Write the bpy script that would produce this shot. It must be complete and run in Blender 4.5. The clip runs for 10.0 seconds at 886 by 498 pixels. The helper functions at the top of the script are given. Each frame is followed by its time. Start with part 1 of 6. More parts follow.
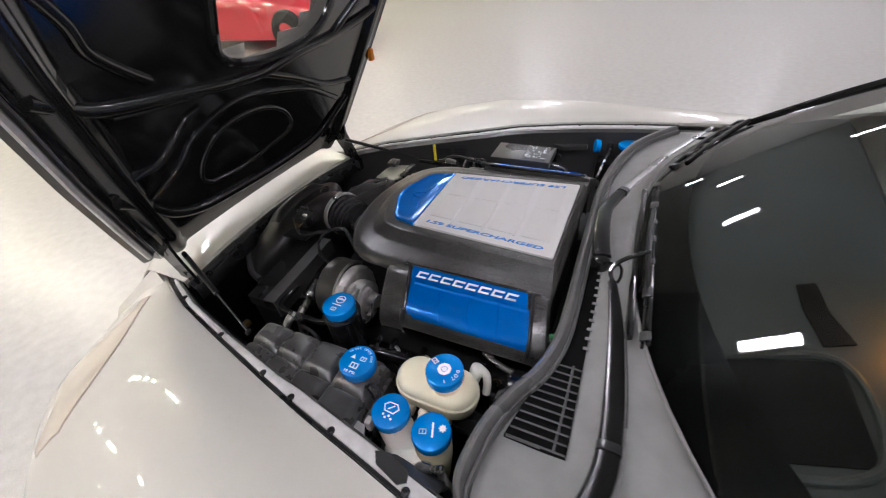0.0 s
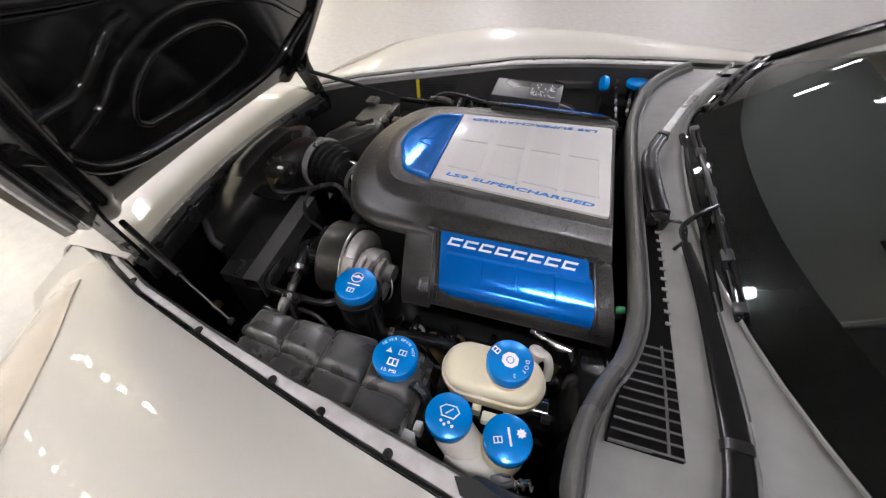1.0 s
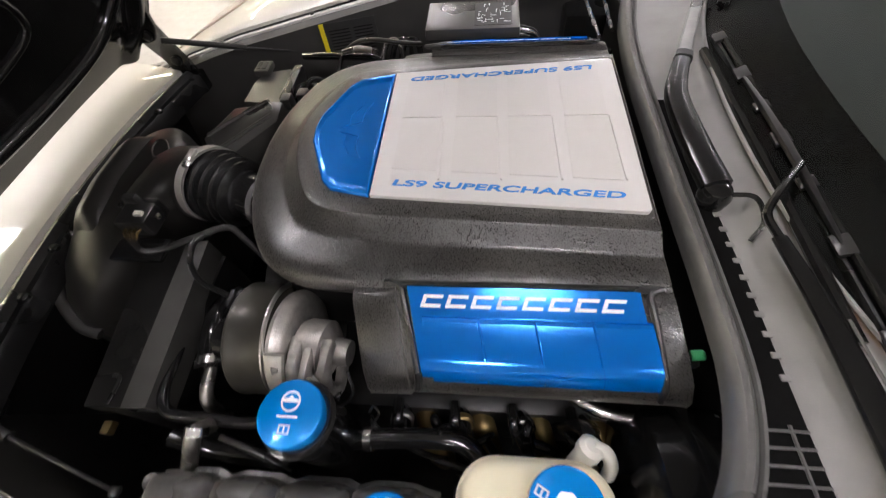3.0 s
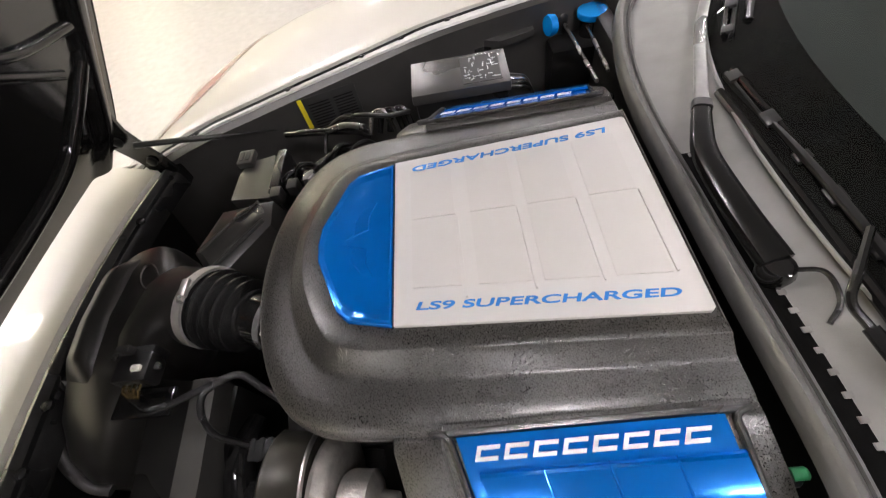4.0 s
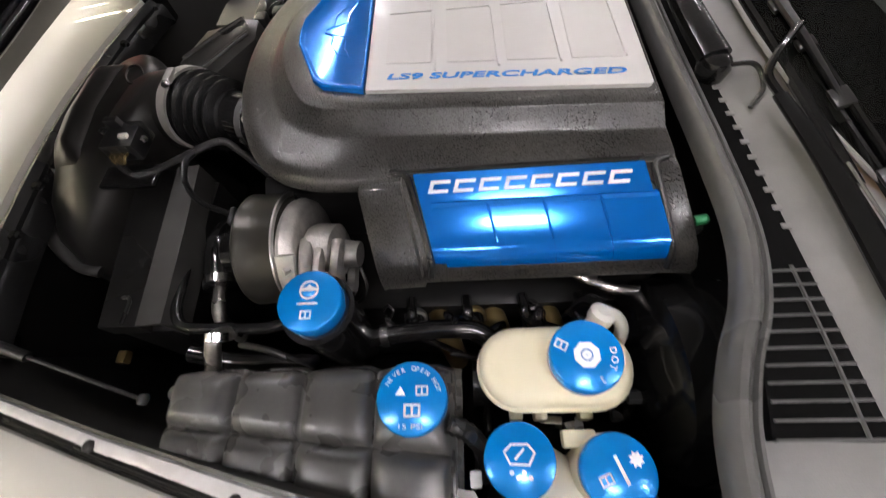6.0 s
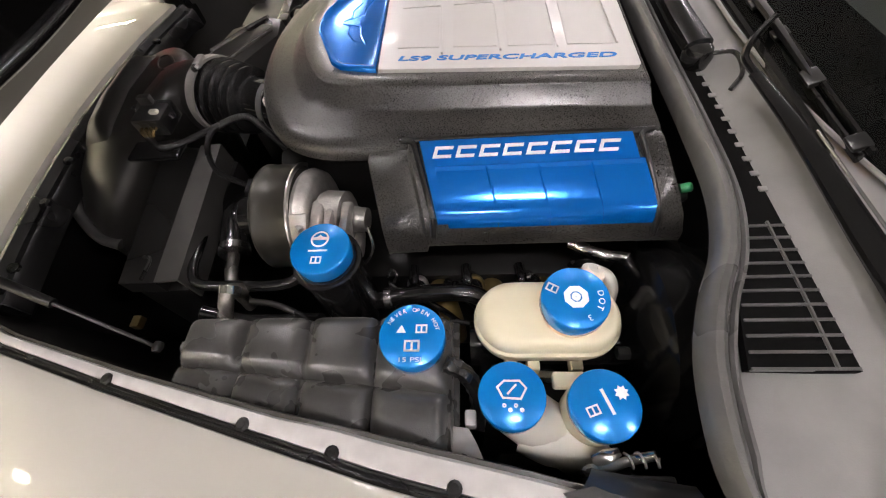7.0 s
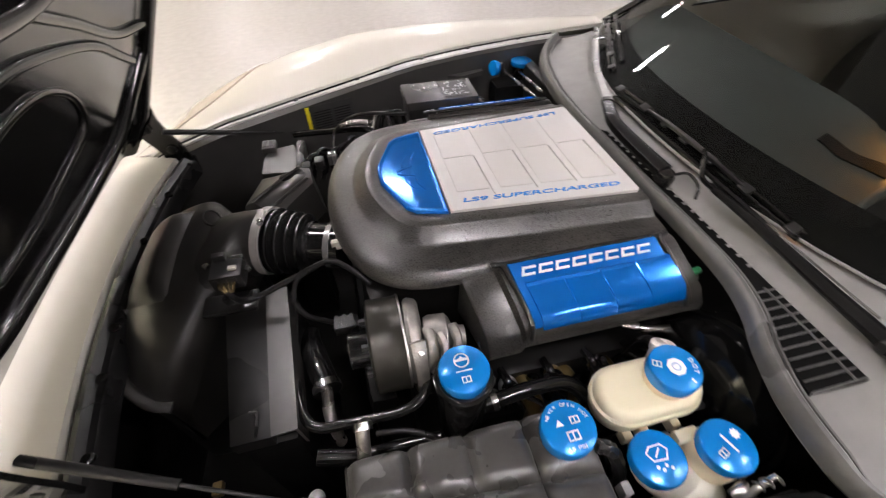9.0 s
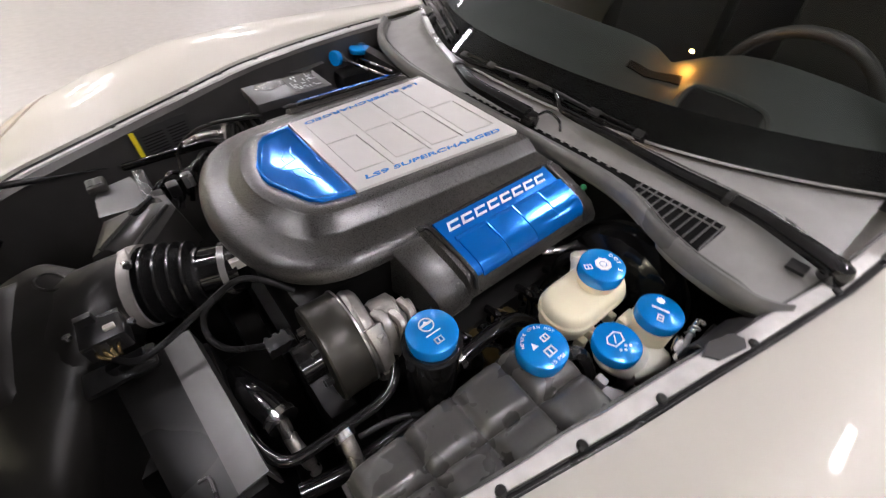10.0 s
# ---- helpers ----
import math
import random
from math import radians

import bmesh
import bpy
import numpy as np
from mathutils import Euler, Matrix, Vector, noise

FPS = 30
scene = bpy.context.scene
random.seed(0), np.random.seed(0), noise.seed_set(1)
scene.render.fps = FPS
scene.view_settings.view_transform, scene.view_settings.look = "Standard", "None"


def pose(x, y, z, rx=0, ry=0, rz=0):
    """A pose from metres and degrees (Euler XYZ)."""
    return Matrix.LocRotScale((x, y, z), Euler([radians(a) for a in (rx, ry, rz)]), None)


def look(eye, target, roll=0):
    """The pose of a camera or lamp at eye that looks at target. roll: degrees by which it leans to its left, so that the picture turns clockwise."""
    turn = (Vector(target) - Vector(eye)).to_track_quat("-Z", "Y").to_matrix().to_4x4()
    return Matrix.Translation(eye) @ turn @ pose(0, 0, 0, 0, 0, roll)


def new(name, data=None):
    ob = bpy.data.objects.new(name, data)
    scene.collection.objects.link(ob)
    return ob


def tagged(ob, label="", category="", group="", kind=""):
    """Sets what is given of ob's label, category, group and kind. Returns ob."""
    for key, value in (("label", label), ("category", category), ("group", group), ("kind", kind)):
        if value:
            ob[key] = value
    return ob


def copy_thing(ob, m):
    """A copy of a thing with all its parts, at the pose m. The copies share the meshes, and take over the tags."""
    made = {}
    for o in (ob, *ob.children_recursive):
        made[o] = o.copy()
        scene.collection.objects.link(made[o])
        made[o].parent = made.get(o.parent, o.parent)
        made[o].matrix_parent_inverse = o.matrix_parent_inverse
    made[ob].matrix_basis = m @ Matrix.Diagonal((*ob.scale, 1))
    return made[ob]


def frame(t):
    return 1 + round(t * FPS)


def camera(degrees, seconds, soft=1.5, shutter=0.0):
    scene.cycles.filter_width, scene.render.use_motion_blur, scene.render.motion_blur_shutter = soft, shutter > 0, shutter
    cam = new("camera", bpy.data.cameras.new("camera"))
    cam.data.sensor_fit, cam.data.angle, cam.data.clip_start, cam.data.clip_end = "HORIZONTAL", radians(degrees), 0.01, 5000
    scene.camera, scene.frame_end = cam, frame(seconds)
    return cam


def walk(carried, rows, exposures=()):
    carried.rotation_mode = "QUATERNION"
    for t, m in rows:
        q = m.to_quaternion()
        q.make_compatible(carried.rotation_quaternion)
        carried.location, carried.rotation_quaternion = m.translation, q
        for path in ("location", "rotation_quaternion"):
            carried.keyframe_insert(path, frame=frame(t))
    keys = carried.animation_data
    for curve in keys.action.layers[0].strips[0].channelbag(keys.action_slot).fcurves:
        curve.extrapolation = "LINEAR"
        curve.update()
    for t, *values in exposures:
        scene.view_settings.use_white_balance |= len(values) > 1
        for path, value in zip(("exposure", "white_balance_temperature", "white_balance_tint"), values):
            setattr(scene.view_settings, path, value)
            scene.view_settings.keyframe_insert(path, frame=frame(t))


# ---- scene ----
from mathutils.bvhtree import BVHTree

cam = camera(95.5, 10.0, soft=1.1, shutter=0.4)
PATH = [
    (0, (0.276, -0.801, 1.426), (-0.48, 0.575, 0.186), -6.6),
    (0.5, (0.159, -0.763, 1.404), (-0.503, 0.57, 0.067), -4.5),
    (1, (0.055, -0.737, 1.359), (-0.37, 0.569, -0.095), -1.3),
    (1.5, (0.0, -0.684, 1.327), (-0.3, 0.573, -0.199), -1.0),
    (2, (-0.008, -0.599, 1.291), (-0.258, 0.586, -0.3), -3.8),
    (2.2, (-0.009, -0.574, 1.273), (-0.251, 0.574, -0.347), -4.4),
    (3.3, (-0.031, -0.409, 1.258), (-0.226, 0.693, -0.399), -10.3),
    (3.5, (-0.042, -0.375, 1.265), (-0.237, 0.743, -0.381), -12.4),
    (4, (-0.057, -0.317, 1.292), (-0.241, 0.812, -0.349), -15.3),
    (4.5, (-0.058, -0.296, 1.308), (-0.221, 0.834, -0.334), -16.9),
    (5, (-0.058, -0.343, 1.307), (-0.231, 0.71, -0.384), -15.7),
    (5.5, (-0.055, -0.446, 1.25), (-0.211, 0.541, -0.482), -12.2),
    (6, (-0.043, -0.533, 1.217), (-0.189, 0.403, -0.544), -10.5),
    (6.2, (-0.034, -0.565, 1.21), (-0.196, 0.382, -0.544), -11.2),
    (7.3, (-0.051, -0.618, 1.207), (-0.21, 0.466, -0.466), -8.0),
    (7.5, (-0.07, -0.584, 1.231), (-0.23, 0.522, -0.427), -7.5),
    (7.7, (-0.082, -0.54, 1.252), (-0.281, 0.596, -0.382), -8.3),
    (8, (-0.13, -0.493, 1.283), (-0.302, 0.714, -0.303), -5.7),
    (8.3, (-0.179, -0.497, 1.29), (-0.284, 0.77, -0.254), -3.4),
    (8.5, (-0.232, -0.52, 1.29), (-0.203, 0.778, -0.232), -1.2),
    (9, (-0.297, -0.616, 1.323), (0.028, 0.718, -0.132), -0.1),
    (9.5, (-0.319, -0.633, 1.303), (0.313, 0.628, -0.115), 1.0),
    (10, (-0.382, -0.606, 1.271), (0.511, 0.47, -0.159), 1.5),
]
walk(cam, [(t, look(eye, target, roll)) for t, eye, target, roll in PATH],
     exposures=[(0.0, -0.12, 6000, 10), (1.0, -0.02, 6150, 10), (2.0, 0.12, 6350, 10), (3.3, 0.28, 6450, 9), (4.0, 0.34, 6500, 9), (5.0, 0.34, 6500, 9), (5.5, 0.38, 6450, 9), (6.0, 0.22, 6450, 9), (7.5, 0.25, 6700, 11), (9.0, 0.26, 6550, 11), (10.0, 0.20, 6350, 11)])


# ---- light and room ----
world = bpy.data.worlds.new("world")
scene.world = world
world.use_nodes = True
world.node_tree.nodes["Background"].inputs[0].default_value = (0.8, 0.85, 0.9, 1)
world.node_tree.nodes["Background"].inputs[1].default_value = 0.02


# ---- materials ----
def material(name, base, rough=0.5, metal=0.0, coat=0.0, spread=0.15, scale=40.0, bump=0.0, bump_scale=300.0,
             rough_spread=0.1, grain=0.0, blotch=0.0, emit=None, sheen=0.0, spec=0.5, coat_rough=0.04):
    m = bpy.data.materials.new(name)
    m.use_nodes = True
    nt = m.node_tree
    b = nt.nodes["Principled BSDF"]
    b.inputs["Roughness"].default_value = rough
    b.inputs["Metallic"].default_value = metal
    b.inputs["Coat Weight"].default_value = coat
    b.inputs["Coat Roughness"].default_value = coat_rough
    b.inputs["Specular IOR Level"].default_value = spec
    co = nt.nodes.new("ShaderNodeTexCoord")
    n1 = nt.nodes.new("ShaderNodeTexNoise")
    n1.inputs["Scale"].default_value = scale
    n1.inputs["Detail"].default_value = 4
    n2 = nt.nodes.new("ShaderNodeTexNoise")
    n2.inputs["Scale"].default_value = scale / 9
    n2.inputs["Detail"].default_value = 3
    for n in (n1, n2):
        nt.links.new(co.outputs["Object"], n.inputs["Vector"])
    add = nt.nodes.new("ShaderNodeMath")
    add.operation = "ADD"
    nt.links.new(n1.outputs["Fac"], add.inputs[0])
    nt.links.new(n2.outputs["Fac"], add.inputs[1])
    tone = nt.nodes.new("ShaderNodeMapRange")
    tone.inputs["From Min"].default_value = 0.6
    tone.inputs["From Max"].default_value = 1.4
    tone.inputs["To Min"].default_value = 1 - spread
    tone.inputs["To Max"].default_value = 1 + spread
    nt.links.new(add.outputs[0], tone.inputs["Value"])
    mix = nt.nodes.new("ShaderNodeVectorMath")
    mix.operation = "SCALE"
    mix.inputs[0].default_value = base
    tone_out = tone.outputs[0]
    if blotch:
        n4 = nt.nodes.new("ShaderNodeTexNoise")
        n4.inputs["Scale"].default_value = 16
        n4.inputs["Detail"].default_value = 6
        nt.links.new(co.outputs["Object"], n4.inputs["Vector"])
        dusty = nt.nodes.new("ShaderNodeMapRange")
        dusty.inputs["From Min"].default_value = 0.42
        dusty.inputs["From Max"].default_value = 0.68
        dusty.inputs["To Min"].default_value = 1.0
        dusty.inputs["To Max"].default_value = 1.0 + blotch
        nt.links.new(n4.outputs["Fac"], dusty.inputs["Value"])
        mul = nt.nodes.new("ShaderNodeMath")
        mul.operation = "MULTIPLY"
        nt.links.new(tone_out, mul.inputs[0])
        nt.links.new(dusty.outputs[0], mul.inputs[1])
        tone_out = mul.outputs[0]
    nt.links.new(tone_out, mix.inputs["Scale"])
    nt.links.new(mix.outputs[0], b.inputs["Base Color"])
    rr = nt.nodes.new("ShaderNodeMapRange")
    rr.inputs["From Min"].default_value = 0.3
    rr.inputs["From Max"].default_value = 0.7
    rr.inputs["To Min"].default_value = max(0.02, rough - rough_spread)
    rr.inputs["To Max"].default_value = min(1, rough + rough_spread)
    if grain:
        rr.inputs["To Min"].default_value, rr.inputs["To Max"].default_value = rough - grain, rough + grain
        sp = nt.nodes.new("ShaderNodeMapRange")
        sp.inputs["From Min"].default_value = 0.38
        sp.inputs["From Max"].default_value = 0.62
        sp.inputs["To Min"].default_value = spec * 0.45
        sp.inputs["To Max"].default_value = min(1.0, spec * 1.25)
        nt.links.new(n1.outputs["Fac"], sp.inputs["Value"])
        nt.links.new(sp.outputs[0], b.inputs["Specular IOR Level"])
    nt.links.new((n1 if grain else n2).outputs["Fac"], rr.inputs["Value"])
    nt.links.new(rr.outputs[0], b.inputs["Roughness"])
    if bump:
        n3 = nt.nodes.new("ShaderNodeTexNoise")
        n3.inputs["Scale"].default_value = bump_scale
        n3.inputs["Detail"].default_value = 3
        nt.links.new(co.outputs["Object"], n3.inputs["Vector"])
        bp = nt.nodes.new("ShaderNodeBump")
        bp.inputs["Strength"].default_value = bump
        bp.inputs["Distance"].default_value = 0.001
        nt.links.new(n3.outputs["Fac"], bp.inputs["Height"])
        nt.links.new(bp.outputs[0], b.inputs["Normal"])
    if sheen:
        b.inputs["Sheen Weight"].default_value = sheen
        b.inputs["Sheen Roughness"].default_value = 0.5
        b.inputs["Sheen Tint"].default_value = (1.0, 0.96, 0.88, 1)
    if emit:
        b.inputs["Emission Color"].default_value = (*emit[:3], 1)
        b.inputs["Emission Strength"].default_value = emit[3]
    return m


def glass_material(name, tint, ior=1.5, rough=0.0):
    m = bpy.data.materials.new(name)
    m.use_nodes = True
    nt = m.node_tree
    nt.nodes.clear()
    out = nt.nodes.new("ShaderNodeOutputMaterial")
    mix = nt.nodes.new("ShaderNodeMixShader")
    clear = nt.nodes.new("ShaderNodeBsdfTransparent")
    clear.inputs[0].default_value = (*tint, 1)
    gloss = nt.nodes.new("ShaderNodeBsdfGlossy")
    gloss.inputs["Roughness"].default_value = rough
    fres = nt.nodes.new("ShaderNodeFresnel")
    fres.inputs["IOR"].default_value = ior
    nt.links.new(fres.outputs[0], mix.inputs[0])
    nt.links.new(clear.outputs[0], mix.inputs[1])
    nt.links.new(gloss.outputs[0], mix.inputs[2])
    nt.links.new(mix.outputs[0], out.inputs[0])
    return m


WHITE_PAINT = material("white_car_paint", (0.60, 0.582, 0.525), 0.46, 0.05, 0.6, 0.03, 6, spec=0.5)
FLANGE_PAINT = material("white_flange_paint", (0.52, 0.51, 0.50), 0.42, 0.0, 0.2, 0.18, 60)
COVER_BLACK = material("grained_black_plastic", (0.0190, 0.0181, 0.0164), 0.31, 0, 0.5, 0.28, 600, 0.40, 700, 0.05, grain=0.07, blotch=1.0, spec=1.0, sheen=0.08, coat_rough=0.22)
SATIN_BLACK = material("satin_black_plastic", (0.010, 0.010, 0.010), 0.28, 0, 0, 0.3, 25, 0.12, 700, spec=0.8)
GLOSS_BLACK = material("gloss_black_plastic", (0.008, 0.008, 0.008), 0.12, 0, 0.4, 0.3, 25, 0.04, 150, rough_spread=0.05)
TANK_BLACK = material("tank_black_plastic", (0.036, 0.0350, 0.0335), 0.28, 0, 0, 0.30, 160, 0.2, 700, rough_spread=0.06, spec=1.0, blotch=0.7, sheen=0.12)
BAY_BLACK = material("bay_black_paint", (0.0075, 0.0074, 0.0072), 0.36, 0, 0, 0.35, 20, 0.2, 200, spec=0.28)
INNER_PANEL = material("grey_black_inner_panel", (0.042, 0.041, 0.039), 0.38, 0, 0, 0.25, 15, 0.15, 300)
RUBBER = material("black_rubber", (0.009, 0.009, 0.009), 0.30, 0, 0, 0.25, 60, 0.25, 500)
SEAL_RUBBER = material("grey_rubber_seal", (0.105, 0.104, 0.100), 0.36, 0, 0, 0.2, 50, 0.2, 500)
GRILLE_PLASTIC = material("dark_grille_plastic", (0.085, 0.085, 0.083), 0.36, 0, 0, 0.25, 60, 0.2, 700)
COWL_PLASTIC = material("grey_cowl_plastic", (0.225, 0.223, 0.217), 0.42, 0, 0, 0.2, 20, 0.2, 700)
PANEL_WHITE = material("white_cover_panel", (0.60, 0.588, 0.575), 0.38, 0, 0.1, 0.02, 30, 0.03, 900)
CLAMP_STEEL = material("dull_bright_steel", (0.45, 0.435, 0.41), 0.34, 0.55, 0, 0.15, 80)
PAD_WHITE = material("white_pad", (0.578, 0.566, 0.552), 0.42, 0, 0, 0.02, 30, 0.03, 900)
BLUE_PAINT = material("blue_metallic_paint", (0.0, 0.185, 0.74), 0.13, 0.50, 0.30, 0.03, 60, rough_spread=0.0, coat_rough=0.05)
BLUE_ALUMINIUM = material("blue_anodised_aluminium", (0.0, 0.245, 0.74), 0.24, 0.25, 0.3, 0.04, 300, rough_spread=0.02)
BLUE_PRINT = material("blue_print", (0.02, 0.20, 0.62), 0.5, 0, 0, 0.05, 100)
WHITE_PRINT = material("white_print", (0.85, 0.87, 0.9), 0.5, 0, 0, 0.03, 100)
IVORY = material("ivory_plastic", (0.78, 0.72, 0.52), 0.42, 0, 0, 0.06, 20, 0.05, 300)
MILKY = material("milky_plastic", (0.72, 0.70, 0.62), 0.45, 0, 0, 0.08, 20)
ALUMINIUM = material("cast_aluminium", (0.40, 0.385, 0.36), 0.36, 0.8, 0, 0.45, 60, 0.5, 260)
STEEL = material("bright_steel", (0.62, 0.61, 0.60), 0.25, 1.0, 0, 0.1, 80)
DULL_STEEL = material("dull_grey_steel", (0.20, 0.19, 0.175), 0.30, 0.8, 0, 0.5, 120, 0.5, 300)
BRASS = material("yellowed_metal", (0.26, 0.19, 0.085), 0.34, 0.85, 0, 0.2, 60)
YELLOW = material("yellow_label", (0.75, 0.62, 0.02), 0.5, 0, 0, 0.05, 60)
LABEL_GREY = material("grey_label", (0.030, 0.030, 0.030), 0.45, 0, 0, 0.3, 60)
# near black: shade in the grille slots and display opening, and the dash strip
SHADE_AND_STRIP = material("shade_and_strip_black", (0.003, 0.003, 0.003), 0.95, 0, 0, 0.2, 30, spec=0.1)
GREEN_CAP = material("green_cap", (0.02, 0.20, 0.07), 0.4)
CLIP_GREY = material("grey_clip_metal", (0.30, 0.30, 0.295), 0.28, 0.7, 0, 0.2, 60)
LENS = material("cream_headlight_lens", (0.66, 0.59, 0.50), 0.22, 0.1, 0.8, 0.15, 12)
AMBER = material("amber_lens", (0.75, 0.22, 0.01), 0.25, 0, 0.5)
HOOD_BLACK = material("hood_gloss_black", (0.010, 0.010, 0.010), 0.13, 0, 0.0, 0.3, 15, rough_spread=0.04, spec=0.9)
HOOD_RIDGE = material("hood_ridge_black", (0.010, 0.010, 0.010), 0.13, 0, 0.3, 0.3, 15, spec=0.5)
FLOOR_EPOXY = material("grey_epoxy_floor", (0.47, 0.457, 0.44), 0.30, 0, 0.0, 0.16, 160, rough_spread=0.01)
WALL_PAINT = material("pale_wall_paint", (0.62, 0.61, 0.59), 0.7, 0, 0, 0.05, 3, 0.1, 200)
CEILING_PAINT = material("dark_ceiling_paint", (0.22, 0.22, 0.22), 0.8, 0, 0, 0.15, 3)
LAMP_GLOW = material("lamp_diffuser", (0.9, 0.9, 0.9), 0.5, emit=(1.0, 0.925, 0.945, 112.0))
LAMP_WARM = material("warm_lamp_diffuser", (0.9, 0.9, 0.9), 0.5, emit=(1.0, 0.89, 0.64, 116.0))
DRUM_METAL = material("dull_pulley_metal", (0.045, 0.043, 0.036), 0.30, 0.5, 0, 0.2, 60)
DARK_METAL = material("dark_metal", (0.05, 0.05, 0.05), 0.35, 0.8, 0, 0.2, 60)
TYRE = material("tyre_rubber", (0.02, 0.02, 0.02), 0.75, 0, 0, 0.2, 60, 0.3, 200)
RED_PAINT = material("red_car_paint", (0.55, 0.03, 0.05), 0.3, 0, 1.0, 0.05, 5)
DASH = material("grey_dash_vinyl", (0.015, 0.019, 0.017), 0.6, 0, 0, 0.10, 30, 0.3, 500)
SEAT_BLACK = material("black_leather", (0.015, 0.015, 0.015), 0.5, 0, 0, 0.2, 30, 0.3, 200)
# strong amber emission, added only to cast the glow on the dash
DASH_GLOW = material("amber_glow_emitter", (0.9, 0.5, 0.1), 0.5, emit=(1.0, 0.40, 0.06, 1300.0))
GLASS = glass_material("windshield_glass", (0.70, 0.76, 0.72))
CLEAR = glass_material("clear_polycarbonate", (0.92, 0.92, 0.92))
INNER_FACE = bpy.data.materials.new("inner_glass_face")
INNER_FACE.use_nodes = True
INNER_FACE.node_tree.nodes.clear()
_out = INNER_FACE.node_tree.nodes.new("ShaderNodeOutputMaterial")
_clear = INNER_FACE.node_tree.nodes.new("ShaderNodeBsdfTransparent")
INNER_FACE.node_tree.links.new(_clear.outputs[0], _out.inputs[0])
AIRBOX_BLACK = material("matte_black_moulding", (0.018, 0.0172, 0.0158), 0.32, 0, 0, 0.3, 20, 0.12, 500, spec=0.5)
# shroud plastic made lighter: the lamps' sheen on the fold is in the base colour
FOLD_SHEEN = material("shroud_plastic_with_sheen", (0.030, 0.0293, 0.0272), 0.33, 0, 0, 0.2, 30, 0.04, 400, spec=1.0, blotch=0.5)
CHARCOAL = material("charcoal_plastic", (0.024, 0.0235, 0.023), 0.42, 0, 0, 0.2, 30, 0.15, 500)
SHROUD_BLACK = material("smooth_black_shroud_plastic", (0.010, 0.0098, 0.0095), 0.30, 0, 0, 0.25, 20, 0.05, 400, spec=0.25, blotch=0.2)
LID_PLASTIC = material("smooth_lid_plastic", (0.060, 0.0585, 0.056), 0.33, 0.35, 0, 0.2, 40, 0.05, 300, spec=1.0)
ARM_BLACK = material("black_wiper_paint", (0.006, 0.006, 0.006), 0.22, 0, 0, 0.2, 30, spec=0.5)
MODULE_PLASTIC = material("smooth_grey_plastic", (0.024, 0.023, 0.021), 0.36, 0, 0, 0.2, 40, 0.05, 300, spec=1.0)
FRIT = material("black_glass_border", (0.003, 0.003, 0.003), 0.2, 0, 0.0, 0.1, 20, spec=0.1)


# ---- mesh helpers ----
def part(name, bm, mat, parent=None, label="", smooth=True, bevel=0.0):
    if bevel:
        bmesh.ops.bevel(bm, geom=[e for e in bm.edges if len(e.link_faces) == 2 and e.calc_face_angle(0) > 0.6],
                        offset=bevel, segments=2, profile=0.6, affect="EDGES", clamp_overlap=True)
    bmesh.ops.recalc_face_normals(bm, faces=bm.faces)
    me = bpy.data.meshes.new(name)
    bm.to_mesh(me)
    bm.free()
    if mat:
        me.materials.append(mat)
    if smooth:
        me.shade_smooth()
        me.set_sharp_from_angle(angle=radians(38))
    ob = new(name, me)
    if parent:
        ob.parent = parent
        ob.matrix_parent_inverse = Matrix.Translation(-parent.location) if parent.type == "EMPTY" else Matrix()
    if label:
        ob["label"] = label
    return ob


def thing(name, at, label, category, group=""):
    ob = new(name)
    ob.empty_display_size = 0.05
    ob.location = at
    return tagged(ob, label, category, group)


def box(lo, hi, bm=None, m=None):
    bm = bm or bmesh.new()
    c = [(a + b) / 2 for a, b in zip(lo, hi)]
    s = [b - a for a, b in zip(lo, hi)]
    mat = Matrix.Translation(c) @ Matrix.Diagonal((*s, 1))
    bmesh.ops.create_cube(bm, size=1, matrix=(m @ mat) if m else mat)
    return bm


def prism(points, z0, z1, bm=None, m=None):
    """An outline in the xy plane drawn up from z0 to z1."""
    bm = bm or bmesh.new()
    lo = [bm.verts.new((m or Matrix()) @ Vector((x, y, z0))) for x, y in points]
    hi = [bm.verts.new((m or Matrix()) @ Vector((x, y, z1))) for x, y in points]
    bm.faces.new(lo[::-1])
    bm.faces.new(hi)
    n = len(points)
    for i in range(n):
        bm.faces.new((lo[i], lo[(i + 1) % n], hi[(i + 1) % n], hi[i]))
    return bm


def loft(rings, closed=True, cap0=False, cap1=False, bm=None):
    """A skin over rings of points; closed: each ring is a loop."""
    bm = bm or bmesh.new()
    vs = [[bm.verts.new(p) for p in r] for r in rings]
    n = len(rings[0])
    for a, b in zip(vs, vs[1:]):
        for i in range(n if closed else n - 1):
            j = (i + 1) % n
            bm.faces.new((a[i], a[j], b[j], b[i]))
    if cap0:
        bm.faces.new(vs[0][::-1])
    if cap1:
        bm.faces.new(vs[-1])
    return bm


def shell(rings, thick, bm=None):
    """An open skin given a thickness along its normals."""
    bm = loft(rings, closed=False, bm=bm)
    bmesh.ops.recalc_face_normals(bm, faces=bm.faces)
    bmesh.ops.solidify(bm, geom=bm.faces[:], thickness=thick)
    return bm


